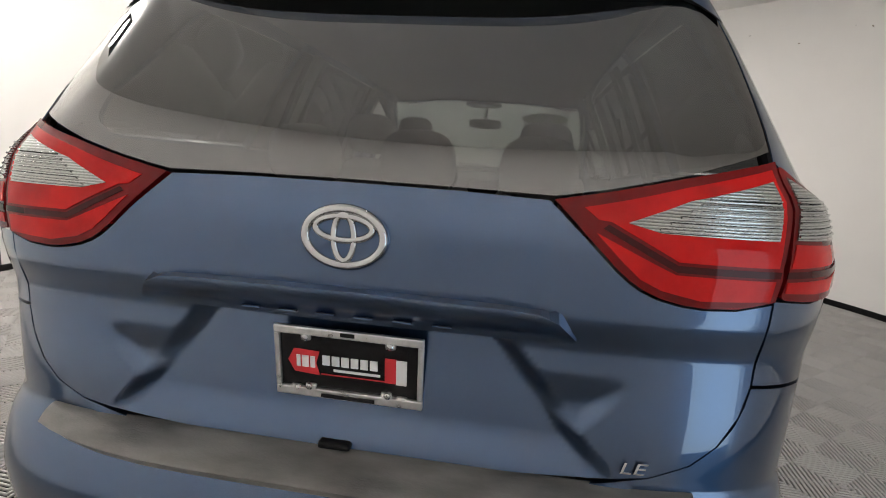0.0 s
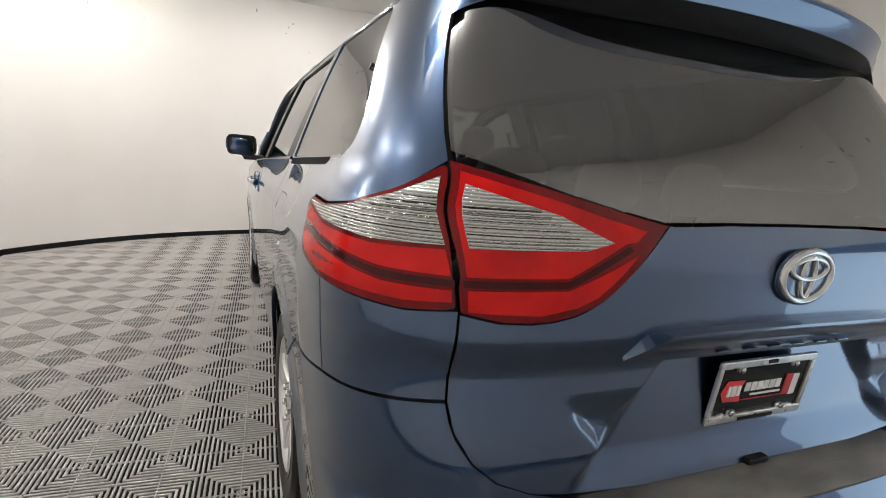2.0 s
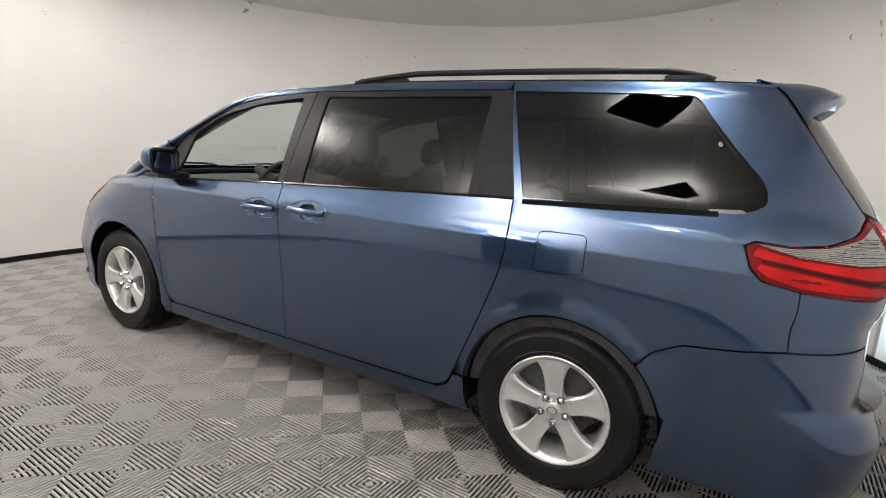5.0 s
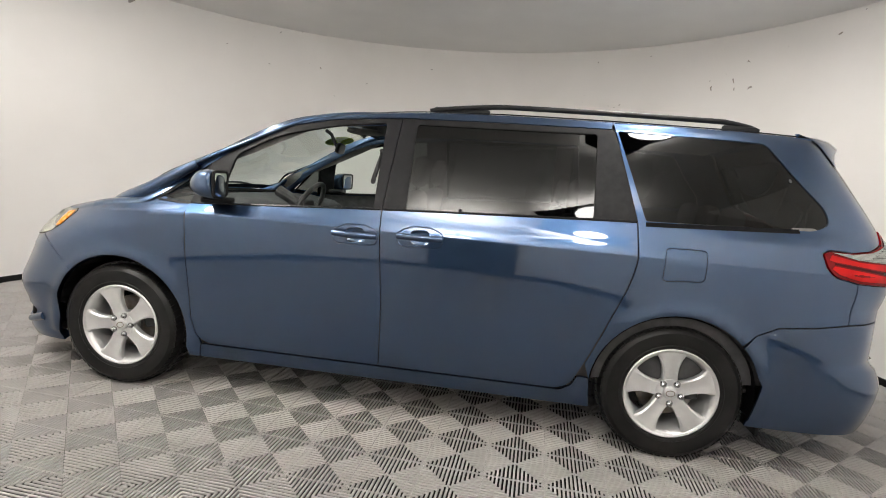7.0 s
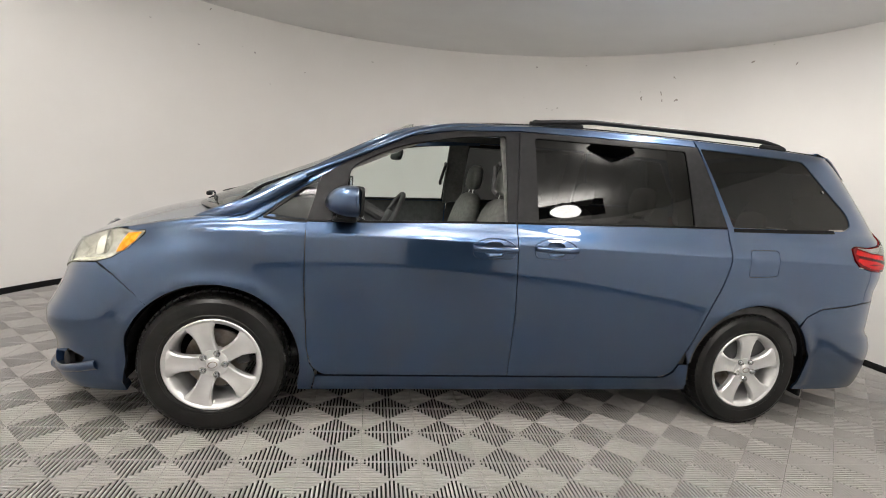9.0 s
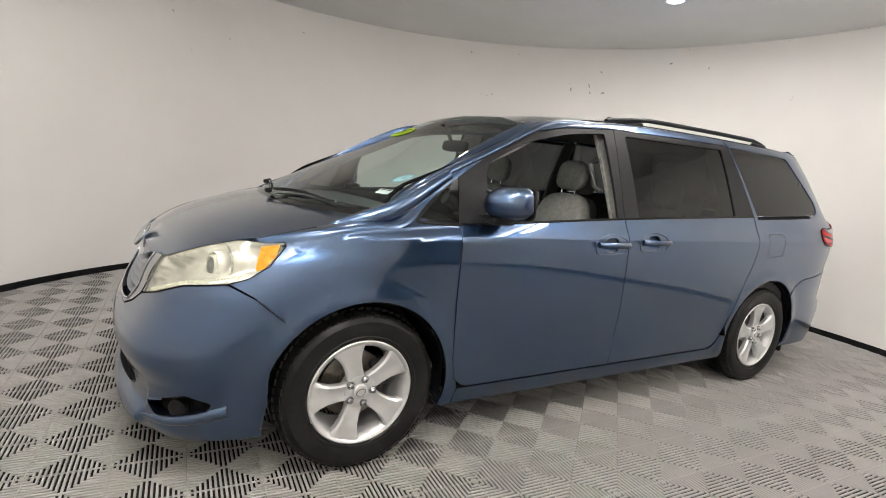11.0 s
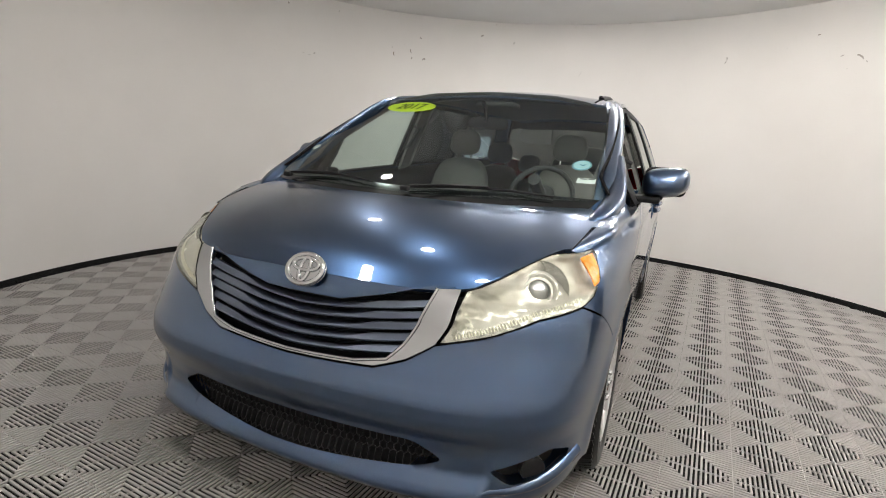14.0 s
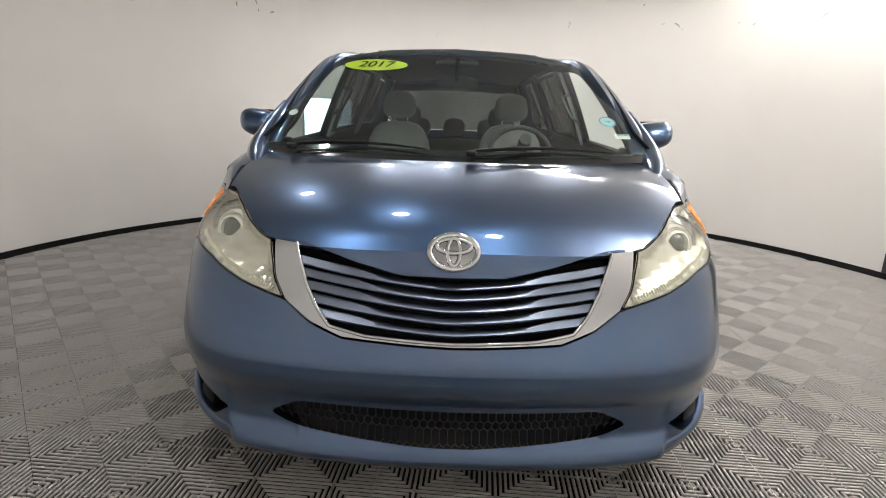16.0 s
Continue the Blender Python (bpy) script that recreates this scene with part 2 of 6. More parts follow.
def tube(bm, pts, r, n=10, flat=1.0, closed=False, up=(0, 0, 1), taper=False):
    """A round (or flattened) bar along a line of points."""
    pts = [Vector(p) for p in pts]
    rings = []
    for i, p in enumerate(pts):
        if closed:
            d = pts[(i + 1) % len(pts)] - pts[i - 1]
        else:
            d = pts[min(i + 1, len(pts) - 1)] - pts[max(i - 1, 0)]
        d.normalize()
        a = d.cross(Vector(up))
        a = a.normalized() if a.length > 1e-4 else d.orthogonal().normalized()
        b = a.cross(d)
        k = (r[i] if type(r) is list else r) * (1 if not taper else max(0.25, math.sin(math.pi * (0.08 + 0.84 * i / (len(pts) - 1))) ** 0.5))
        rings.append([bm.verts.new(p + a * k * math.cos(2 * math.pi * j / n) + b * k * flat * math.sin(2 * math.pi * j / n)) for j in range(n)])
    pairs = list(zip(rings, rings[1:])) + ([(rings[-1], rings[0])] if closed else [])
    for x, y in pairs:
        for j in range(n):
            bm.faces.new((x[j], x[(j + 1) % n], y[(j + 1) % n], y[j]))
    if not closed:
        bm.faces.new(rings[0][::-1])
        bm.faces.new(rings[-1])


def spline(xs, ys):
    """A smooth line through a few knots (monotone-safe Hermite)."""
    xs, ys = np.array(xs, float), np.array(ys, float)
    h, d = np.diff(xs), np.diff(ys) / np.diff(xs)
    m = np.zeros(len(xs))
    m[0], m[-1] = d[0], d[-1]
    for i in range(1, len(xs) - 1):
        m[i] = 0 if d[i - 1] * d[i] <= 0 else 2 * d[i - 1] * d[i] / (d[i - 1] + d[i])

    def f(x):
        if x <= xs[0]:
            return float(ys[0] + m[0] * (x - xs[0]))
        if x >= xs[-1]:
            return float(ys[-1] + m[-1] * (x - xs[-1]))
        i = int(np.searchsorted(xs, x)) - 1
        t = (x - xs[i]) / h[i]
        return float((1 + 2 * t) * (1 - t) ** 2 * ys[i] + t * (1 - t) ** 2 * h[i] * m[i] + t * t * (3 - 2 * t) * ys[i + 1] + t * t * (t - 1) * h[i] * m[i + 1])
    return f


def rounded(pts, r=0.03, n=4):
    """A closed outline with its corners rounded; a point may carry its own radius."""
    out = []
    k = len(pts)
    for i in range(k):
        p = Vector(pts[i][:2])
        a, b = Vector(pts[i - 1][:2]), Vector(pts[(i + 1) % k][:2])
        rr = pts[i][2] if len(pts[i]) > 2 else r
        rr = min(rr, (a - p).length * 0.45, (b - p).length * 0.45)
        if rr < 0.002:
            out.append(tuple(p))
            continue
        s, e = p + (a - p).normalized() * rr, p + (b - p).normalized() * rr
        for j in range(n + 1):
            t = j / n
            out.append(tuple(s * (1 - t) ** 2 + p * 2 * t * (1 - t) + e * t * t))
    return out


def resample(pts, step, closed=True):
    out = []
    k = len(pts)
    for i in range(k if closed else k - 1):
        a, b = Vector(pts[i]), Vector(pts[(i + 1) % k])
        n = max(1, math.ceil((b - a).length / step))
        out += [tuple(a.lerp(b, j / n)) for j in range(n)]
    return out if closed else out + [tuple(pts[-1])]


def inside(p, poly):
    x, y = p
    hit = False
    for (x1, y1), (x2, y2) in zip(poly, poly[1:] + poly[:1]):
        if (y1 > y) != (y2 > y) and x < (x2 - x1) * (y - y1) / (y2 - y1) + x1:
            hit = not hit
    return hit


def inset(poly, d):
    """An outline drawn in by d."""
    area = sum(a[0] * b[1] - b[0] * a[1] for a, b in zip(poly, poly[1:] + poly[:1]))
    s = 1 if area > 0 else -1
    out = []
    for i in range(len(poly)):
        a, p, b = Vector(poly[i - 1]), Vector(poly[i]), Vector(poly[(i + 1) % len(poly)])
        n1, n2 = Vector((a.y - p.y, p.x - a.x)), Vector((p.y - b.y, b.x - p.x))
        n = (n1.normalized() if n1.length > 1e-7 else n1) + (n2.normalized() if n2.length > 1e-7 else n2)
        n = n.normalized() if n.length > 1e-6 else n
        out.append(tuple(p + n * d * s))
    return out


from mathutils.geometry import delaunay_2d_cdt


def patch(name, outline, surf, mat, parent, holes=(), step=0.045, off=0.0, thick=0.015, gap=0.0014, mirror=False, label="", both=False, flip_y=False, folds=()):
    """A panel: an outline in the surface's own coordinates, laid on the surface surf(a, b), with an edge turned inwards.
    both: a second one on the other side of the car."""
    outer = resample(inset(outline, gap) if gap else list(outline), step)
    loops = [outer] + [resample(list(h), step) for h in holes]
    pts, edges = [], []
    for lp in loops:
        o = len(pts)
        pts += lp
        edges += [(o + i, o + (i + 1) % len(lp)) for i in range(len(lp))]
    for fold in folds:
        fp = [q for q in resample(list(fold), step, False) if inside(q, outer) and not any(inside(q, h) for h in loops[1:])]
        o = len(pts)
        pts += fp
        edges += [(o + i, o + i + 1) for i in range(len(fp) - 1) if math.dist(fp[i], fp[i + 1]) < step * 1.5]
    rim = np.array(pts)
    lo, hi = rim.min(0), rim.max(0)
    for i in range(int((hi[0] - lo[0]) / step) + 1):
        for j in range(int((hi[1] - lo[1]) / step) + 1):
            q = (lo[0] + (i + 0.5) * step, lo[1] + (j + 0.5) * step)
            if inside(q, outer) and not any(inside(q, h) for h in loops[1:]) and np.min(np.hypot(rim[:, 0] - q[0], rim[:, 1] - q[1])) > step * 0.5:
                pts.append(q)
    v2, e2, f2, ov, oe, of = delaunay_2d_cdt([Vector(p) for p in pts], edges, [], 0, 1e-5)
    e = 1e-3
    P, N = [], []
    for v in v2:
        p = Vector(surf(v.x, v.y))
        du = Vector(surf(v.x + e, v.y)) - Vector(surf(v.x - e, v.y))
        dv = Vector(surf(v.x, v.y + e)) - Vector(surf(v.x, v.y - e))
        n = du.cross(dv)
        n = n.normalized() if n.length > 1e-12 else Vector((0, 0, 1))
        c = Vector((min(1.3, max(-1.8, p.x)), 0, min(1.25, p.z)))
        if n.dot(p - c) < 0:
            n = -n
        P.append(p + n * off)
        N.append(n)
    faces = []
    for f in f2:
        c = (sum(v2[i].x for i in f) / 3, sum(v2[i].y for i in f) / 3)
        if inside(c, outer) and not any(inside(c, h) for h in loops[1:]):
            a, b, d = (P[i] for i in f)
            faces.append(tuple(f) if (b - a).cross(d - a).dot(N[f[0]]) > 0 else tuple(f)[::-1])
    verts, norms = list(P), list(N)
    if thick:
        count = {}
        for f in faces:
            for i in range(3):
                k = (f[i], f[(i + 1) % 3])
                count[k] = 1
        border = [k for k in count if (k[1], k[0]) not in count]
        made = {}
        for a, b in border:
            side = (P[b] - P[a]).cross(N[a])
            side = side.normalized() if side.length > 1e-9 else N[a]
            o = len(verts)
            verts += [P[a], P[b], P[b] - N[b] * thick, P[a] - N[a] * thick]
            norms += [side] * 4
            faces.append((o + 1, o, o + 3, o + 2))
    obs = []
    for sgn in ([1, -1] if both else [-1] if flip_y else [1]):
        me = bpy.data.meshes.new(name)
        me.from_pydata([(p.x, p.y * sgn, p.z) for p in verts], [], faces if sgn > 0 else [f[::-1] for f in faces])
        me.polygons.foreach_set("use_smooth", [True] * len(me.polygons))
        me.normals_split_custom_set_from_vertices([(n.x, n.y * sgn, n.z) for n in norms])
        me.materials.append(mat)
        ob = new(name, me)
        ob.parent = parent if not isinstance(parent, (list, tuple)) else parent[0 if sgn > 0 else 1]
        if label:
            ob["label"] = label
        obs.append(ob)
    return obs if both else obs[0]


def mirrored(name, build, mat, parent, label=""):
    """The same piece on the left (y > 0) and on the right; build(bm) makes the left one."""
    obs = []
    for s in (1, -1):
        bm = bmesh.new()
        build(bm)
        if s < 0:
            bmesh.ops.transform(bm, matrix=Matrix.Diagonal((1, -1, 1, 1)), verts=bm.verts)
            bmesh.ops.reverse_faces(bm, faces=bm.faces)
        obs.append(smooth(part(name, bm, mat, parent[0 if s > 0 else 1] if isinstance(parent, list) else parent, label), 40))
    return obs


def ease(t):
    t = min(1.0, max(0.0, t))
    return t * t * (3 - 2 * t)


def arc(cx, cz, r, a0, a1, n=24):
    return [(cx + r * math.cos(radians(a0 + (a1 - a0) * i / n)), cz + r * math.sin(radians(a0 + (a1 - a0) * i / n))) for i in range(n + 1)]

# ---------------------------------------------------------------- the van's skin
# x runs to the van's front, y to its left, z up; the origin lies on the floor midway between the axles.
half = spline([0.15, 0.22, 0.30, 0.45, 0.65, 0.85, 0.97, 1.030, 1.042, 1.12, 1.20, 1.30, 1.40, 1.50, 1.60, 1.65, 1.69, 1.74],
              [0.905, 0.935, 0.952, 0.965, 0.982, 0.994, 0.9985, 0.9985, 0.995, 0.960, 0.930, 0.891, 0.850, 0.8065, 0.7585, 0.733, 0.695, 0.60])
nose = spline([0.12, 0.20, 0.30, 0.40, 0.48, 0.54, 0.60, 0.72, 0.80, 0.88, 0.95, 1.00, 1.08], [2.31, 2.395, 2.425, 2.433, 2.447, 2.443, 2.412, 2.355, 2.335, 2.305, 2.255, 2.20, 2.07])
tail = spline([0.15, 0.25, 0.45, 0.55, 0.60, 0.70, 0.86, 0.95, 1.06, 1.15, 1.24, 1.40, 1.55, 1.66, 1.75],
              [-2.54, -2.60, -2.64, -2.60, -2.55, -2.545, -2.535, -2.56, -2.562, -2.54, -2.50, -2.40, -2.30, -2.215, -2.14])
XF, XR = 1.2, -1.7
square = spline([0.15, 0.60, 0.75, 0.82, 0.90, 0.98, 1.1], [6.2, 6.0, 5.2, 4.4, 3.5, 2.8, 2.6])   # how square the nose is in plan
crown = spline([0.15, 0.6, 0.98, 1.1], [0.12, 0.12, 0.08, 0.08])
NR = 5.5
PHI = np.linspace(0, 1, 700) ** 1.5 * math.pi / 2


def run(n, a, b):
    """Arc length from the middle round one end."""
    xi, eta = np.cos(PHI) ** (2 / n), np.sin(PHI) ** (2 / n)
    return np.concatenate([[0], np.cumsum(np.hypot(np.diff(xi * a), np.diff(eta * b)))]), xi, eta


FS = run(4.2, 1.2, 0.985)[0]
RS, RX, RE = run(NR, 0.86, 0.985)
plans = {}


def plan(z):
    """The nose's outline at one height: fractions across, and x."""
    k = round(z, 4)
    if k not in plans:
        n, c = square(z), crown(z)
        eta = np.sin(PHI) ** (2 / n)
        plans[k] = (eta, XF + np.cos(PHI) ** (2 / n) * (nose(z) - c - XF) + c * (1 - eta ** 2))
    return plans[k]


def flare(x, z):
    out = 0.0
    for cx in (1.515, -1.515):
        r = math.hypot(x - cx, z - 0.35)
        out += 0.012 * math.exp(-((r - 0.42) / 0.045) ** 2) * (1 if z > 0.25 else 0)
    return out


def lean(x, z):
    """The cabin narrows towards the windscreen."""
    return 0.10 * max(0.0, (x - 0.45) / 0.85) ** 2 * min(1, max(0, (z - 1.02) / 0.2))


def haunch(x, z):
    t = min(1.0, max(0.0, (-1.35 - x) / 0.6))
    return 0.026 * math.exp(-((z - 1.16) / (0.09 if z < 1.16 else 0.04)) ** 2) * t * t * (3 - 2 * t)


def side(x, z):
    w = half(z)
    if x > XF and z < 1.1:
        eta, xs = plan(z)
        return (x, w * float(np.interp(-x, -xs, eta)) + flare(x, z) - lean(x, z), z)
    if x < XR:
        k = min(0.9999, (XR - x) / (XR - tail(z)))
        return (x, (w + haunch(x, z)) * (1 - k ** NR) ** (1 / NR) + flare(x, z), z)
    return (x, w + flare(x, z) + haunch(x, z) - lean(x, z), z)


def undercut(a, z):
    """The bumper's face falls back under its crease; below the lower grille a shelf comes out to the lip."""
    old = float(np.interp(z, (0.24, 0.30, 0.36, 0.40, 0.45, 0.475, 0.495), (0, 0.015, 0.03, 0.027, 0.014, 0.006, 0))) * max(0.0, 1 - (a / FS[-1]) ** 4)
    shelf = float(np.interp(z, (0.17, 0.20, 0.228, 0.245, 0.305, 0.36, 0.40, 0.45, 0.495), (0.02, -0.016, -0.03, -0.026, 0.032, 0.038, 0.03, 0.014, 0)))
    t = min(1.0, max(0.0, (0.65 - a) / 0.035))
    t = t * t * (3 - 2 * t)
    return old + (shelf - old) * t


def front(f, z):
    a = abs(f)
    if a >= FS[-1]:
        x, y = XF - (a - FS[-1]), half(z)
    else:
        eta, xs = plan(z)
        x, y = float(np.interp(a, FS, xs)), half(z) * float(np.interp(a, FS, eta))
    x -= undercut(a, z)
    return (float(x), math.copysign(float(y) + flare(x, z) - lean(x, z), f), z)


def rear(r, z):
    a = abs(r)
    if a >= RS[-1]:
        x, y = XR + (a - RS[-1]), half(z)
        y += haunch(x, z)
    else:
        x = XR + np.interp(a, RS, RX) * (tail(z) - XR)
        y = (half(z) + haunch(x, z)) * np.interp(a, RS, RE)
    return (float(x), math.copysign(float(y) + flare(x, z), r), z)


def fy(y, z):
    return math.copysign(float(np.interp(abs(y) / half(z), plan(z)[0], FS)), y)


def ry(y, z):
    return math.copysign(float(np.interp(abs(y) / half(z), RE, RS)), y)


def rx(x, z):
    if x > XR:
        return float(RS[-1] + x - XR)
    return float(np.interp(-(XR - x) / (XR - tail(z)), -RX, RS))


def fx(x, z):
    if x < XF:
        return float(FS[-1] + XF - x)
    return float(np.interp(-x, -plan(z)[1], FS))


screen_x = spline([1.08, 1.13, 1.204, 1.40, 1.532, 1.62, 1.69], [1.79, 1.69, 1.515, 1.065, 0.795, 0.63, 0.50])


screen_bow = spline([1.08, 1.14, 1.25, 1.45, 1.58, 1.69], [0.18, 0.165, 0.10, 0.09, 0.115, 0.12])


def screen(y, z):
    return (screen_x(z) - screen_bow(z) * (abs(y) / 0.75) ** 2.3, y, z)


def screen_edge(z):
    """Where the windscreen's surface meets the cabin's side."""
    y = 0.8
    for _ in range(30):
        y = 0.5 * y + 0.5 * side(screen(y, z)[0], z)[1]
    return screen(y, z)[0], y


roof_edge = spline([0.55, 0.2, -0.2, -0.7, -1.2, -1.7, -2.2][::-1], [1.578, 1.642, 1.676, 1.69, 1.692, 1.688, 1.668][::-1])


def roof_top(x, y):
    ze = roof_edge(x)
    ye = half(ze) - lean(x, ze)
    return (x, y, ze + 0.062 * (1 - min(1.2, abs(y) / ye) ** 2.2))


hood_line = spline([1.40, 1.60, 1.80, 2.00, 2.12, 2.22, 2.30], [1.135, 1.118, 1.08, 1.025, 0.98, 0.93, 0.87])


def hood_top(x, y):
    q = abs(y) / 0.8
    return (x, y, hood_line(x + 0.065 * q ** 2.4) - 0.035 * q ** 2.2)


hood_side = spline([1.30, 1.5, 1.75, 1.944, 2.0], [0.862, 0.856, 0.84, 0.813, 0.80])
belt = spline([-2.2, -1.28, 0.08, 1.1, 1.35], [1.222, 1.195, 1.14, 1.085, 1.075])


def hood_lip(y):
    """Where the bonnet's surface meets the nose."""
    lo, hi = 0.80, 1.02
    for _ in range(30):
        z = (lo + hi) / 2
        x = front(fy(y, z), z)[0]
        lo, hi = (z, hi) if hood_top(x, y)[2] > z else (lo, z)
    return x, z


def shoulder_z(x):
    return hood_top(x, hood_side(x))[2] - 0.03


def fender_top(x, v):
    """From the wheel-arch shoulder (v = 0) up the side and over to the bonnet's edge (v = 1)."""
    zt = shoulder_z(x)
    if v < 0.6:
        return side(x, 0.78 + v / 0.6 * (zt - 0.78))
    u = (v - 0.6) / 0.4
    a = Vector(side(x, zt))
    b = Vector(side(x, zt - 0.02))
    c = Vector(hood_top(x, hood_side(x)))
    m = Vector((x, a.y + (a.y - b.y) * 0.8, c.z + 0.008))
    return tuple(a * (1 - u) ** 2 + m * 2 * u * (1 - u) + c * u * u)


def vz(x, z):
    return 0.6 * (z - 0.78) / (shoulder_z(x) - 0.78)


van = thing("minivan", "dark blue metallic minivan with tinted rear windows on tiled floor", "minivan")


def rpts(pts):
    return [(rx(x, z), z) for x, z in pts]


def cup(hx, hz):
    """The finger recess behind a door handle."""
    return rounded([(hx - 0.048, hz + 0.042), (hx - 0.055, hz - 0.036), (hx + 0.05, hz - 0.04), (hx + 0.055, hz + 0.036)], 0.042)


# doors, fenders and quarters, left and right alike
FD = [(1.105, belt(1.105)), (1.10, 0.79), (1.075, 0.45), (1.05, 0.345, 0.05), (0.99, 0.302, 0.04), (0.0, 0.302), (0.0, 0.65), (0.035, belt(0.035))]
FDR = rounded(FD, 0.008)
front_door = patch("front_door", FDR, side, PAINT, van, both=True, gap=0.002, folds=[[(1.2, z), (-0.1, z)] for z in (1.030, 1.042)], holes=[cup(0.155, 1.005)])
SD = [(0.033, belt(0.033)), (0.0, 0.65), (0.0, 0.302), (-0.95, 0.302, 0.05), (-1.02, 0.335, 0.05), (-1.11, 0.55, 0.1), (-1.235, 0.88, 0.1), (-1.262, 1.02, 0.05), (-1.25, belt(-1.25))]
SDR = rounded(SD, 0.006)
sliding_door = patch("sliding_door", SDR, side, PAINT, van, both=True, gap=0.002, folds=[[(0.1, z), (-1.4, z)] for z in (1.030, 1.042)], holes=[cup(-0.185, 1.021)])
SILL = [(1.025, 0.297), (1.04, 0.215), (-1.128, 0.215), (-1.112, 0.30), (-1.104, 0.384), (-1.047, 0.384), (-1.024, 0.33), (-0.968, 0.296), (0.99, 0.296)]
patch("rocker_panel", rounded(SILL, 0.01), side, PAINT, van, both=True)
FEN = [(1.1025, 0.78)] + [(x + 0.002, z) for x, z in FDR if x > 1.025 and z < 0.77] + [(1.027, 0.297), (1.045, 0.215), (1.11, 0.215)] + arc(1.515, 0.35, 0.412, 191, 44, 28) + [(1.86, 0.70), (1.955, 0.78)]
fender = patch("front_fender", FEN, side, PAINT, van, both=True, gap=0.0)
SH = [(1.1025, 0.0), (1.955, 0.0), (2.05, vz(2.05, 0.828)), (1.98, vz(1.98, 0.852)), (1.905, vz(1.905, 0.90)), (1.84, vz(1.84, 0.972)), (1.843, vz(1.843, 0.987)), (1.89, vz(1.89, 0.981)), (1.93, 0.72), (1.95, 0.94), (1.95, 1.0), (1.8, 1.0), (1.6, 1.0), (1.50, 1.0), (1.45, 0.8), (1.40, 0.63), (1.31, vz(1.31, 1.095)), (1.2, vz(1.2, 1.085)), (1.107, vz(1.107, 1.083))]
patch("shoulder", SH, fender_top, PAINT, fender, both=True, gap=0.0, step=0.035, thick=0.0)

edge_y = spline([0.60, 0.65, 0.70, 0.76, 0.82, 1.25, 1.36, 1.5, 1.66], [0.50, 0.67, 0.735, 0.772, 0.787, 0.787, 0.772, 0.735, 0.672])


def seam(z):
    """The line between tailgate and quarter."""
    return ry(edge_y(z), z)


QR = rpts([(-1.116, 1.688), (-1.4, 1.69), (-1.8, 1.687), (-2.0, 1.681)]) + [(seam(z) + 0.002, z) for z in (1.676, 1.655, 1.58, 1.5, 1.43, 1.36, 1.30, 1.245)]
QR += [(ry(0.86, 1.19), 1.19)] + rpts([(-2.31, 1.155), (-2.22, 1.143), (-2.115, 1.148), (-2.085, 1.13), (-2.11, 1.06), (-2.15, 1.022), (-2.26, 1.0), (-2.26, 0.80), (-2.12, 0.775), (-1.95, 0.755), (-1.86, 0.705)])
QR += [(rx(x, z), z) for x, z in arc(-1.515, 0.35, 0.412, 134, 4, 26)]
QR += rpts([(x - 0.003, z) for x, z in SDR if x < -1.06 and 0.40 < z]) + [(rx(-1.2535, belt(-1.25)), belt(-1.25))]
DW = [(-1.137, 1.646), (-1.6, 1.64, 0.1), (-1.865, 1.632, 0.045), (-2.12, 1.335, 0.1), (-2.14, 1.262, 0.05), (-2.07, 1.225, 0.04), (-1.29, 1.203)]
DWR = [(rx(x, z), z, *k) for x, z, *k in DW]
FUEL = rounded([(rx(x, z), z) for x, z in ((-1.388, 1.088), (-1.58, 1.092), (-1.582, 0.94), (-1.384, 0.925))], 0.025)
quarter = patch("quarter_panel", QR, rear, PAINT, van, holes=[rounded(DWR, 0.015), FUEL], both=True, folds=[[(rx(-1.25, z), z), (rx(-2.3, z), z)] for z in (1.030, 1.042)])
patch("fuel_door", FUEL, rear, PAINT, quarter, both=True, gap=0.003)
patch("rear_quarter_window", rounded(DWR, 0.015), rear, TINT, quarter, off=-0.004, thick=0.0, gap=0.003, both=True, label="dark tinted fixed glass")
TAB = rounded([(rx(-1.965, 1.233), 1.233), (rx(-2.065, 1.240), 1.240), (rx(-2.088, 1.229), 1.229), (rx(-1.965, 1.2195), 1.2195)], 0.004)
patch("window_corner_trim", TAB, rear, WORN, quarter, both=True, off=-0.002, thick=0.004, gap=0, step=0.03, label="light grey corner trim")
LATCH = [(rx(-1.965, 1.455) + 0.009 * math.cos(i * math.pi / 8), 1.455 + 0.009 * math.sin(i * math.pi / 8)) for i in range(16)]
patch("glass_fastener", LATCH, rear, SATIN, quarter, both=True, off=0.002, thick=0.006, gap=0, step=0.01)
CP = [(rx(-2.262, 1.0), 1.0), (rx(-2.262, 0.80), 0.80), (ry(0.88, 0.815), 0.815), (seam(0.822) + 0.002, 0.822), (seam(0.997) + 0.002, 0.997), (ry(0.87, 0.99), 0.99)]
patch("corner_panel", CP, rear, PAINT, van, both=True)

patch("fender_infill", [(1.48, 1.075), (1.33, 1.112), (1.10, 1.10), (1.10, 1.05), (1.48, 1.04)], side, PAINT, van, both=True, off=-0.006, thick=0, gap=0)

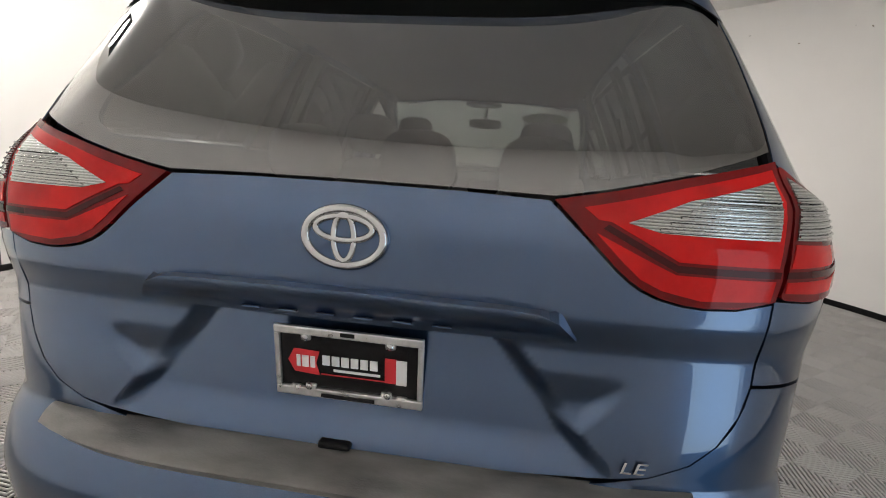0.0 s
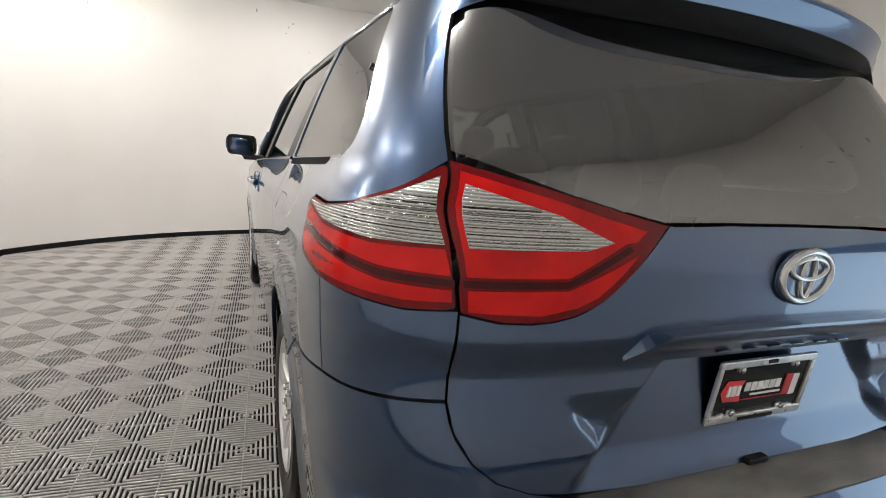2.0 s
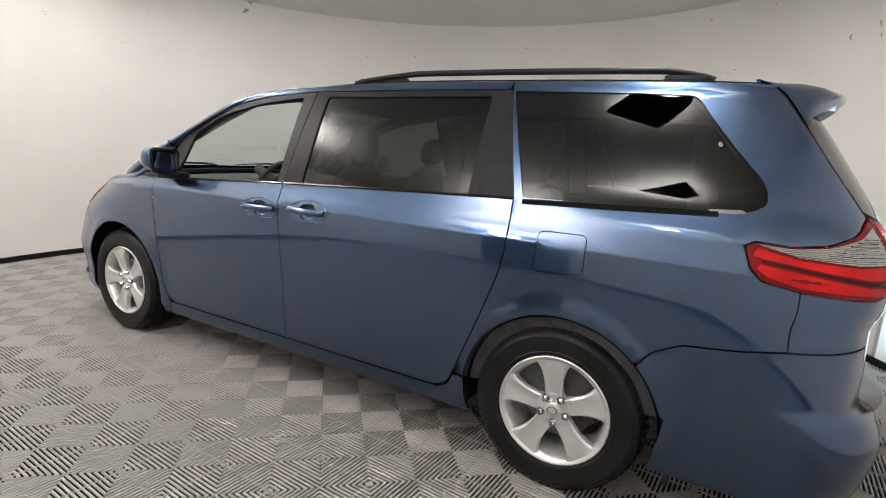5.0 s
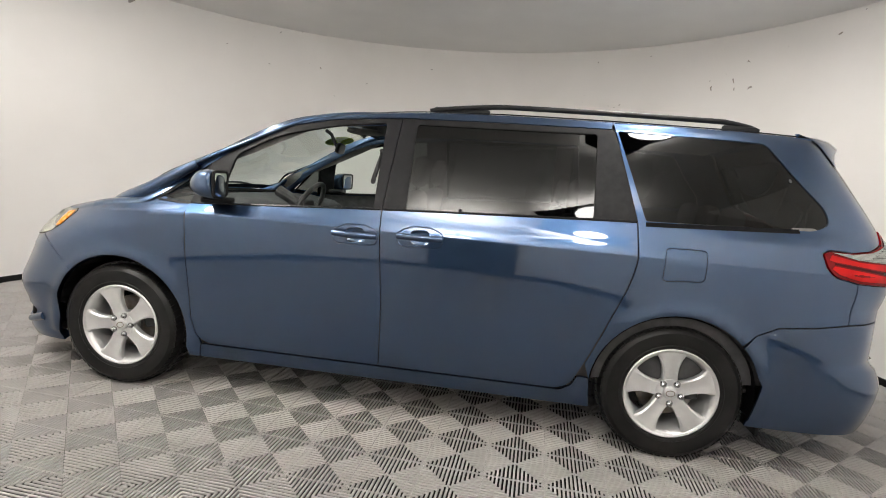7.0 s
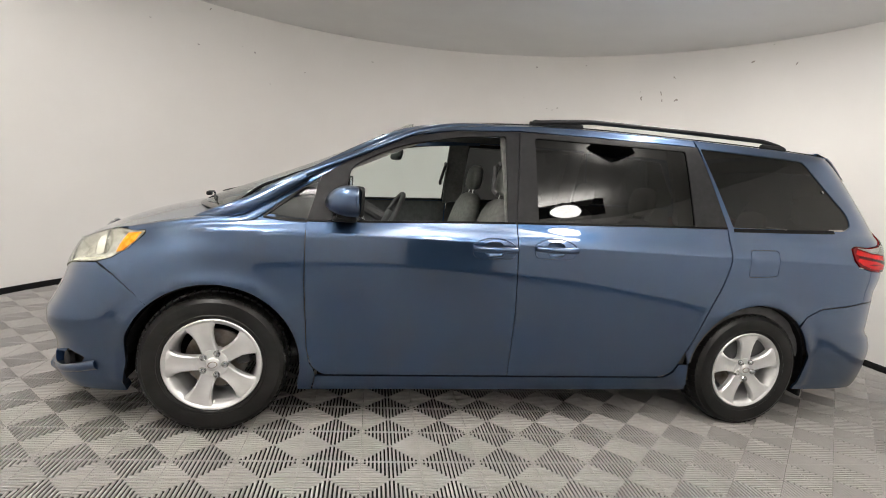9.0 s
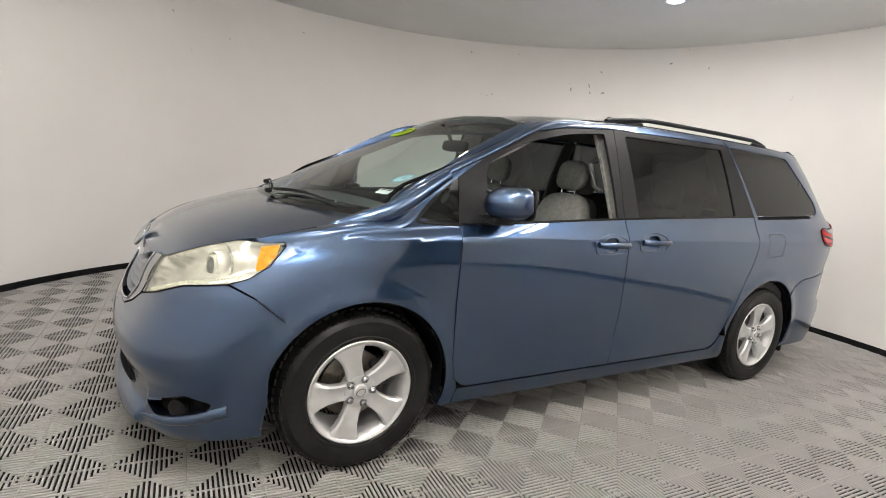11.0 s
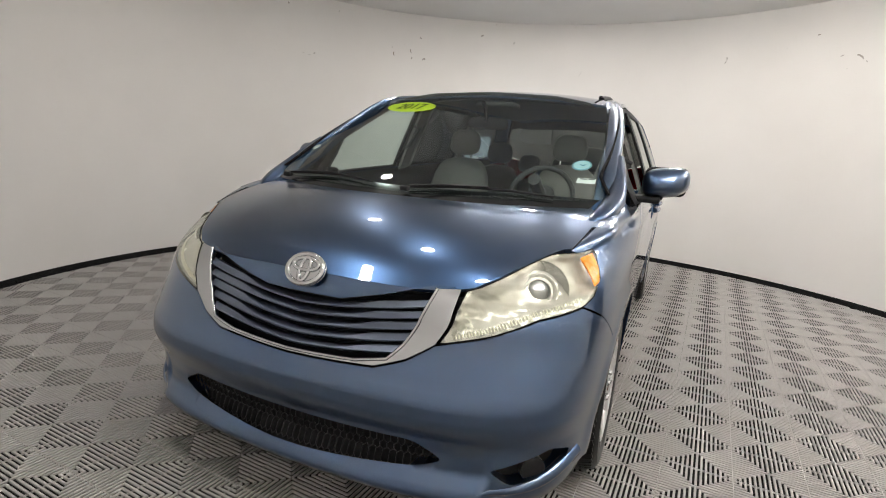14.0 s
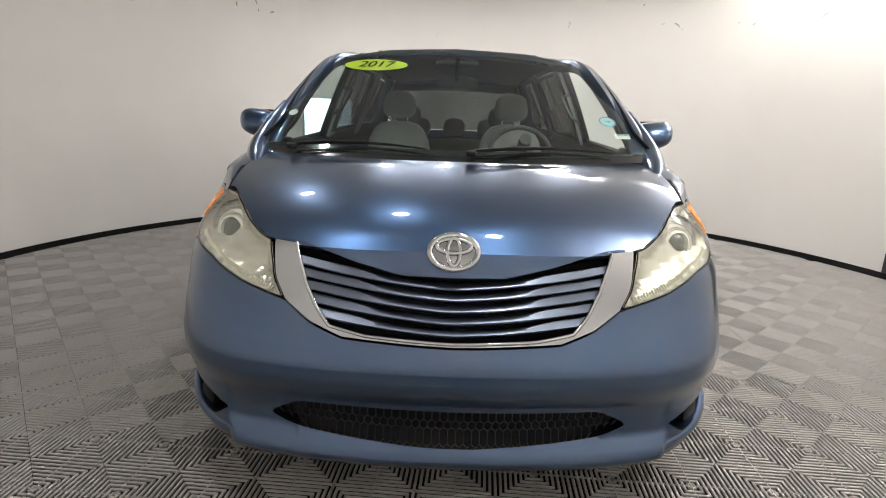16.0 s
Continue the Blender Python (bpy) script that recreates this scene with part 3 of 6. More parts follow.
# window surrounds and glass of the doors
FW = [(0.955, belt(0.955) + 0.006, 0.01), (0.90, 1.37, 0.04), (0.68, 1.492, 0.1), (0.35, 1.572, 0.1), (0.08, 1.603, 0.02), (0.08, belt(0.075) + 0.008, 0.01)]
FWO = [(1.105, belt(1.105)), (1.04, 1.33), (0.9, 1.41), (0.69, 1.53), (0.37, 1.60), (0.0, 1.633), (0.035, belt(0.035))]
patch("window_frame", FWO, side, BLACK, front_door, holes=[rounded(FW, 0.02)], both=True, gap=0.001, off=-0.002)
patch("door_window", rounded(FW, 0.02), side, CLEAR, front_door, off=-0.012, thick=0, gap=0, flip_y=True, label="clear side window glass")
SW = [(-0.087, 1.607, 0.02), (-1.037, 1.622, 0.02), (-1.04, belt(-1.04) + 0.01, 0.01), (-0.09, belt(-0.09) + 0.008, 0.01)]
SWO = [(-0.003, 1.633), (-0.5, 1.645), (-1.12, 1.652), (-1.275, belt(-1.275)), (0.033, belt(0.033))]
patch("window_frame", SWO, side, BLACK, sliding_door, holes=[rounded(SW, 0.02)], both=True, gap=0.001, off=-0.002)
patch("door_window", rounded(SW, 0.02), side, TINT, sliding_door, off=-0.01, thick=0, gap=0, both=True, label="dark tinted sliding door glass")
QG = [(1.305, 1.095), (1.19, 1.19), (1.055, 1.312), (1.085, belt(1.085) + 0.004)]
patch("quarter_glass", rounded(QG, 0.02), side, DUSKY, van, both=True, off=-0.006, thick=0.0)
patch("quarter_glass_frame", rounded(inset(QG, -0.014), 0.02), side, BLACK, van, holes=[rounded(inset(QG, 0.004), 0.018)], both=True, off=-0.002, thick=0.008, gap=0, step=0.03, label="black rubber frame")

# front pillars and roof rails
top = [(x, roof_edge(x) - 0.002) for x in (0.5, 0.3, 0.1, -0.2, -0.5, -0.8, -1.112)]
low = [(-1.11, 1.654), (-0.5, 1.647), (0.0, 1.635), (0.37, 1.602), (0.5, 1.577)]
patch("roof_side_rail", top + low, side, PAINT, van, both=True, gap=0.001, step=0.035)
low_z = spline([-0.2, 0.0, 0.37, 0.60, 0.80, 1.02, 1.17, 1.31, 1.40, 1.50, 1.62, 1.74], [1.641, 1.636, 1.602, 1.552, 1.465, 1.325, 1.217, 1.117, 1.07, 1.045, 1.032, 1.01])


def pillar_section(x, n=12):
    """Across the pillar: up from the side window's edge, over a soft ridge and down behind the windscreen's edge."""
    z = low_z(x)
    o = Vector(side(x, z)) + Vector((0, 0.002, 0))
    slope = -(low_z(x + 0.03) - low_z(x - 0.03)) / 0.06
    nrm = Vector((slope, 0, 1)).normalized()
    roof = 1 - ease((x - 0.1) / 0.5)
    foot = ease((x - 1.24) / 0.22)
    rise = 0.046 + 0.022 * ease((x - 0.8) / 0.4)
    e = o + nrm * rise + Vector((0, -0.062, 0))
    c = o.lerp(e, 0.5) + nrm * 0.016 + Vector((0, 0.012, 0))
    if roof > 0:
        r = Vector(roof_top(x, o.y - 0.075)) + Vector((0, 0, 0.001))
        e = e.lerp(r, roof)
        c = c.lerp(o + Vector((0, -0.022, 0.030)), roof)
    if foot > 0:
        hx = x + 0.02
        h = Vector(hood_top(hx, hood_side(hx) - 0.004)) + Vector((0, 0, 0.002))
        f = Vector(fender_top(x, 0.62)) + Vector((0, 0.001, 0))
        o = o.lerp(f, foot)
        e = e.lerp(h, foot)
        c = c.lerp(Vector((x, f.y - 0.004, h.z + 0.010)), foot)
    pts = [o * (1 - u) ** 2 + c * 2 * u * (1 - u) + e * u * u for u in np.linspace(0, 1, n)]
    return pts + [e - nrm * 0.03 + Vector((0, -0.012, 0)), e - nrm * 0.07 + Vector((0, -0.006, 0))]


def pillar(bm, xs):
    rows = [[bm.verts.new(p) for p in pillar_section(x)] for x in xs]
    for a, b in zip(rows, rows[1:]):
        for k in range(len(a) - 1):
            bm.faces.new((a[k], b[k], b[k + 1], a[k + 1]))
    bmesh.ops.recalc_face_normals(bm, faces=bm.faces)


mirrored("front_pillar", lambda bm: pillar(bm, np.linspace(-0.15, 1.70, 75)), PAINT, van)
mirrored("pillar_seam", lambda bm: tube(bm, pillar_section(1.25)[:12], 0.0016, 6), GAP, van)
RO = [(x, half(roof_edge(x)) - lean(x, roof_edge(x)) - {-2.0: 0.006, -2.06: 0.018, -2.1: 0.036, -2.15: 0.075}.get(x, 0.0)) for x in (0.50, 0.3, 0.0, -0.4, -0.8, -1.2, -1.6, -2.0, -2.06, -2.1, -2.15)]
RO = [(0.545, 0.4), (0.53, 0.58)] + RO + [(-2.17, 0.60), (-2.19, 0.4), (-2.2, 0.0)]
ROOF = RO + [(x, -y) for x, y in RO[::-1][1:]] + [(0.56, 0.0)]
patch("roof", ROOF, roof_top, PAINT, van, gap=0.0, step=0.06)
WS = [(screen_edge(z)[1] - 0.012, z) for z in (1.13, 1.2, 1.3, 1.4, 1.5, 1.58)] + [(0.60, 1.612), (0.4, 1.648), (0, 1.665)]
WS = WS + [(-y, z) for y, z in WS[::-1][1:]] + [(-0.5, 1.112), (0, 1.105), (0.5, 1.112)]
windshield = patch("windshield", WS, screen, SHIELD, van, thick=0.0, gap=0.002, step=0.06, off=-0.002)
PILLAR = [(1.58, 0.862, 0.965), (1.45, 0.868, 1.072), (1.30, 0.853, 1.196), (1.10, 0.838, 1.303), (0.90, 0.819, 1.400), (0.72, 0.793, 1.489), (0.57, 0.763, 1.558), (0.42, 0.728, 1.598), (0.22, 0.700, 1.622), (0.0, 0.69, 1.630)]
px, py, pz = (spline(range(len(PILLAR)), [p[k] for p in PILLAR]) for k in range(3))
for sgn in (1, -1):
    bm = bmesh.new()
    tube(bm, [(px(t), sgn * (py(t) - 0.026), pz(t) + 0.018) for t in np.linspace(0, 9, 46)], [0.045 + 0.014 * max(0.0, 1 - t / 1.6) for t in np.linspace(0, 9, 46)], 18, 0.45, up=(0, 0, 1))
    smooth(part("front_pillar", bm, PAINT, van), 60)
for sgn in (1, -1):
    bm = bmesh.new()
    root = [(1.66, 0.815, 1.035, 0.02), (1.58, 0.845, 1.062, 0.036), (1.49, 0.868, 1.094, 0.044), (1.40, 0.880, 1.130, 0.045), (1.31, 0.876, 1.182, 0.040), (1.22, 0.864, 1.240, 0.034), (1.12, 0.850, 1.300, 0.026)]
    rx0, ry0, rz0, rr0 = (spline(range(len(root)), [p[k] for p in root]) for k in range(4))
    steps = np.linspace(0, 6, 37)
    tube(bm, [(rx0(t), sgn * ry0(t), rz0(t)) for t in steps], [rr0(t) for t in steps], 20, 0.9)
    smooth(part("pillar_root", bm, PAINT, van), 60)

# bonnet
HO = [(hood_lip(y)[0] - 0.002, y) for y in (0.0, 0.1, 0.2, 0.3, 0.4, 0.5, 0.58, 0.64, 0.7, 0.75, 0.79)] + [(1.93, hood_side(1.93)), (1.85, hood_side(1.85)), (1.75, hood_side(1.75)), (1.5, hood_side(1.5)), (1.44, 0.845), (1.56, 0.62), (1.63, 0.35), (1.655, 0.0)]
hood = patch("hood", HO + [(x, -y) for x, y in HO[::-1][1:-1]], hood_top, PAINT, van, gap=0.0, step=0.05)

# tailgate and rear glass
G = [(0.0, 0.607), (0.35, 0.608), (0.5, 0.616), (0, 0), (0.72, 0.977), (0.66, 0.975), (0.62, 0.979), (0.58, 0.988), (0.55, 1.0), (0.525, 1.015), (0.50, 1.034), (0.44, 1.087), (0.365, 1.152), (0.2, 1.157), (0.0, 1.158)]
GR = []
for y, z in G:
    GR += [(ry(y, z), z)] if z else [(seam(q) - 0.001, q) for q in (0.63, 0.66, 0.70, 0.76, 0.82, 0.88, 0.94, 0.990)]
GATE = GR + [(-a, z) for a, z in GR[::-1][1:-1]]


def gate(r, z):
    """The tailgate's skin: the pressed-in field round the number plate and a three-cornered scoop on either side of it."""
    x, y, z = rear(r, z)
    a = abs(y)
    edge = 0.335 + (0.865 - z) * 0.80
    k = ease((0.905 - z) / 0.035) * ease((edge - a) / 0.06 + 0.3) * ease((z - 0.60) / 0.09)
    low = 0.695 + max(0.0, a - 0.47) * 0.95
    scoop = ease((z - low) / 0.05) * ease((0.83 - z) / 0.08) * ease((0.61 - a) / 0.12)
    return (x + 0.034 * k + 0.022 * scoop * (1 - k), y, z)


def bar(r, z):
    """The garnish over the plate: proud at its top edge, flush below."""
    x, y, z = rear(r, z)
    return (x - 0.006 - 0.024 * ease((z - 0.882) / 0.06), y, z)


tailgate = patch("tailgate", GATE, gate, PAINT, van, step=0.0095, gap=0.0006)
RG = [(0.0, 1.162), (0.2, 1.161), (0.375, 1.158), (0.48, 1.178), (0.6, 1.205), (0.74, 1.247), (0, 0), (0.4, 1.66), (0, 1.665)]
RGR = []
for y, z in RG:
    RGR += [(ry(y, z), z)] if z else [(seam(q) - 0.005, q) for q in (1.262, 1.30, 1.36, 1.43, 1.5, 1.58, 1.64)]
rear_window = patch("rear_window", RGR + [(-a, z) for a, z in RGR[::-1][1:-1]], rear, REARTINT, tailgate, thick=0.0, gap=0.002, step=0.05, label="tinted rear window glass")

# tail lamps
LI = [(0.372, 1.153), (0.44, 1.0905), (0.50, 1.038), (0.525, 1.019), (0.55, 1.004), (0.58, 0.992), (0.62, 0.983), (0.66, 0.979), (0.72, 0.981), (0, 0), (0.6, 1.203), (0.48, 1.176)]
LIR = []
for y, z in LI:
    LIR += [(ry(y, z), z)] if z else [(seam(q) - 0.001, q) for q in (0.996, 1.06, 1.12, 1.18, 1.244)]
LO = [(seam(1.0) + 0.002, 1.0), (ry(0.87, 0.993), 0.993)] + rpts([(-2.26, 1.003), (-2.15, 1.025), (-2.112, 1.063), (-2.088, 1.13), (-2.118, 1.145), (-2.22, 1.14), (-2.31, 1.152)]) + [(ry(0.86, 1.187), 1.187), (seam(1.242) + 0.002, 1.242), (seam(1.12) + 0.002, 1.12)]
lamp_in = patch("tail_lamp_inner", LIR, rear, DEEPRED, van, both=True, off=0.006, label="red tail lamp lens on the tailgate", step=0.03)
lamp_out = patch("tail_lamp_outer", rounded(LO, 0.02), rear, DEEPRED, van, both=True, off=0.006, label="red and clear wraparound tail lamp", step=0.03)
CI = [(0.765, 1.205), (0.60, 1.165), (0.50, 1.12), (0.56, 1.105), (0.765, 1.102)]
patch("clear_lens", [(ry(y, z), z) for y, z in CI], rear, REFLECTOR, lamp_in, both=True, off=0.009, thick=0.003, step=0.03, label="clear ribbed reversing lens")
CO = [(ry(0.798, 1.105), 1.105), (ry(0.9, 1.10), 1.10)] + rpts([(-2.25, 1.108), (-2.118, 1.138), (-2.22, 1.136), (-2.31, 1.148)]) + [(ry(0.86, 1.178), 1.178), (ry(0.80, 1.215), 1.215)]
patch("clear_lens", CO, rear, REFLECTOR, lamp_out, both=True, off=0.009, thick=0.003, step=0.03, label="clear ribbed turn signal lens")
BI = [(0.782, 1.052), (0.60, 1.055), (0.47, 1.115), (0.462, 1.108), (0.60, 1.043), (0.782, 1.040)]
patch("dark_band", [(ry(y, z), z) for y, z in BI], rear, DARKRED, lamp_in, both=True, off=0.0085, thick=0.002, gap=0, step=0.03)
BO = [(ry(0.795, 1.040), 1.040), (ry(0.9, 1.042), 1.042)] + rpts([(-2.14, 1.082), (-2.14, 1.09)]) + [(ry(0.9, 1.054), 1.054), (ry(0.795, 1.052), 1.052)]
patch("dark_band", BO, rear, DARKRED, lamp_out, both=True, off=0.0085, thick=0.002, gap=0, step=0.03)

FI = [(0.772, 1.226), (0.6, 1.186), (0.50, 1.160), (0.425, 1.142), (0.452, 1.122), (0.474, 1.120), (0.60, 1.061), (0.776, 1.058)]
patch("red_field", [(ry(y, z), z) for y, z in FI], rear, RED, lamp_in, both=True, off=0.0075, thick=0.002, gap=0, step=0.03)
FJ = [(0.452, 1.100), (0.51, 1.050), (0.54, 1.026), (0.58, 1.008), (0.65, 0.994), (0.774, 0.998), (0.776, 1.035), (0.60, 1.038)]
patch("red_field", [(ry(y, z), z) for y, z in FJ], rear, RED, lamp_in, both=True, off=0.0075, thick=0.002, gap=0, step=0.03)
FO = [(ry(0.80, 1.099), 1.099), (ry(0.9, 1.094), 1.094)] + rpts([(-2.25, 1.101), (-2.125, 1.126), (-2.115, 1.102), (-2.14, 1.095)]) + [(ry(0.9, 1.060), 1.060), (ry(0.80, 1.058), 1.058)]
patch("red_field", FO, rear, RED, lamp_out, both=True, off=0.0075, thick=0.002, gap=0, step=0.03)
FP = [(ry(0.80, 1.034), 1.034), (ry(0.9, 1.036), 1.036)] + rpts([(-2.14, 1.076), (-2.13, 1.062), (-2.165, 1.039), (-2.26, 1.018)]) + [(ry(0.87, 1.010), 1.010), (ry(0.80, 1.014), 1.014)]
patch("red_field", FP, rear, RED, lamp_out, both=True, off=0.0075, thick=0.002, gap=0, step=0.03)

# rear bumper with its worn step
RB = [(rx(-1.90, 0.28), 0.22), (rx(-1.93, 0.45), 0.45)] + [(rx(x, z), z) for x, z in arc(-1.515, 0.35, 0.412, 160, 136, 6)] + rpts([(-1.86, 0.70), (-1.95, 0.75), (-2.12, 0.77), (-2.26, 0.795)]) + [(ry(0.88, 0.81), 0.81)] + [(seam(q) + 0.002, q) for q in (0.816, 0.78, 0.74, 0.70, 0.66, 0.63)] + [(ry(0.48, 0.602), 0.602), (ry(0.4, 0.59), 0.59), (0.0, 0.57), (0.0, 0.22)]
RBF = RB[:-2] + [(-a, z) for a, z in RB[:-2][::-1]]
patch("rear_bumper", RBF, rear, PAINT, van, gap=0.0008, step=0.025)


def step_top(y, d):
    q = max(0.0, 1 - (abs(y) / 0.80) ** 4.5)
    return (-2.515 - 0.11 * q * d - 0.025 * q, y, 0.606 - 0.03 * d ** 2)


ST = [(0.70, 0.0), (0.70, 0.95), (0.4, 1.0), (0, 1.0)]
patch("bumper_step", ST + [(-a, d) for a, d in ST[::-1][1:]] + [(0, 0)], step_top, WORN, van, step=0.06, thick=0.02, label="worn grey plastic bumper step")

# nose: bumper, grille, headlamps
FB = [(fx(1.92, 0.25), 0.20), (fx(1.925, 0.40), 0.40)] + [(fx(x, z), z) for x, z in arc(1.515, 0.35, 0.412, 14, 46, 8)] + [(fx(1.86, 0.697), 0.697), (fx(1.955, 0.777), 0.777), (fx(2.05, 0.823), 0.823), (fy(0.78, 0.797), 0.797), (fy(0.65, 0.742), 0.742), (fy(0.50, 0.70), 0.702), (fy(0.42, 0.648), 0.648), (fy(0.32, 0.613), 0.613), (fy(0.0, 0.598), 0.599), (0.0, 0.175), (fy(0.4, 0.185), 0.18)]
FBF = FB[:-2] + [(-a, z) for a, z in FB[:-3][::-1]] + [(-fy(0.4, 0.185), 0.18), (0.0, 0.175), (fy(0.4, 0.185), 0.18)]
IN = rounded([(fy(0.46, 0.4), 0.396), (fy(0.56, 0.345), 0.34), (fy(0.47, 0.31), 0.305), (0, 0.275), (-fy(0.47, 0.31), 0.305), (-fy(0.56, 0.345), 0.34), (-fy(0.46, 0.4), 0.396), (0, 0.39)], 0.03)
FOG = rounded([(fy(0.70, 0.335), 0.33), (fy(0.86, 0.39), 0.392), (fy(0.905, 0.36), 0.362), (fy(0.89, 0.31), 0.31), (fy(0.76, 0.28), 0.285)], 0.02)
FOGR = [(-a, z) for a, z in FOG[::-1]]
bumper = patch("front_bumper", FBF, front, PAINT, van, holes=[IN, FOG, FOGR], gap=0.0012, step=0.026, thick=0.05, folds=[[(-0.62, z), (0.62, z)] for z in (0.2, 0.228, 0.245)] + [[(0.65, 0.2), (0.65, 0.45)], [(-0.65, 0.2), (-0.65, 0.45)]])
patch("lower_grille", inset(IN, -0.01), front, BLACK, bumper, off=-0.05, thick=0, gap=0)
for h, s in ((FOG, 1), (FOGR, -1)):
    patch("fog_recess", inset(h, -0.01), front, BLACK, bumper, off=-0.05, thick=0, gap=0)

GO = [(0.0, 0.788), (0.15, 0.79), (0.30, 0.825), (0.46, 0.868), (0.545, 0.872), (0.537, 0.80), (0.50, 0.705), (0.42, 0.652), (0.32, 0.617), (0.0, 0.603)]
GI = [(0.0, 0.786), (0.15, 0.788), (0.30, 0.822), (0.474, 0.868), (0.441, 0.777), (0.401, 0.690), (0.358, 0.643), (0.25, 0.623), (0.0, 0.612)]
GOF = [(fy(y, z), z) for y, z in GO]
GIF = [(fy(y, z), z) for y, z in GI]
band = GOF[4:] + [(-a, z) for a, z in GOF[4:-1][::-1]] + [(-a, z) for a, z in GIF[3:]] + GIF[3:-1][::-1]
grille = patch("grille_surround", band, front, SATIN, van, off=0.004, gap=0.001, step=0.03, thick=0.02, label="chrome grille surround")
back = GIF + [(-a, z) for a, z in GIF[1:-1][::-1]]
patch("grille_back", back, front, GAP, grille, off=-0.045, thick=0, gap=-0.005)
NO = [(y, hood_lip(y)[1] + 0.0015) for y in (0.0, 0.1, 0.2, 0.3, 0.4, 0.5)] + [(0.525, 0.878), (0.46, 0.876), (0.30, 0.829), (0.15, 0.794), (0.0, 0.792)]
NOF = [(fy(y, z), z) for y, z in NO]
patch("hood_nose", NOF + [(-a, z) for a, z in NOF[1:-1][::-1]], front, PAINT, hood, gap=0.0, step=0.035, off=0.0)
HL = [(fy(0.51, 0.708), 0.708), (fy(0.545, 0.80), 0.80), *[(fy(y, hood_lip(y)[1] - 0.003), hood_lip(y)[1] - 0.003) for y in (0.562, 0.60, 0.66, 0.71, 0.76)], (fx(1.89, 0.978), 0.978), (fx(1.845, 0.985), 0.985), (fx(1.842, 0.97), 0.97), (fx(1.905, 0.898), 0.898), (fx(1.98, 0.85), 0.85), (fx(2.05, 0.826), 0.826), (fy(0.78, 0.80), 0.80), (fy(0.65, 0.745), 0.745)]
HLP = np.array(resample(HL, 0.01))


def sunk(f, z):
    """The lamp's bowl, sunk behind its rim."""
    x, y, z = front(f, z)
    d = float(np.min(np.hypot(HLP[:, 0] - f, HLP[:, 1] - z)))
    k = ease(d / 0.045)
    return (x - 0.055 * k - 0.008, y - math.copysign(0.012 * k, f), z)


headlamp = patch("headlight", rounded(HL, 0.015), sunk, CREAM, van, both=True, off=0.0, thick=0, gap=0.0, step=0.018, label="clouded clear headlight with amber corner")
patch("headlight_lens", rounded(HL, 0.015), front, HAZE, headlamp, both=True, off=0.004, thick=0.02, gap=0.0015, step=0.03)
AM = [(fx(1.925, 0.958), 0.958), (fx(1.862, 0.972), 0.972), (fx(1.885, 0.928), 0.928), (fx(1.925, 0.888), 0.888), (fx(1.955, 0.878), 0.878)]
patch("turn_signal", AM, front, AMBER, headlamp, both=True, off=0.0055, thick=0.006, gap=0, step=0.02, label="amber turn signal")


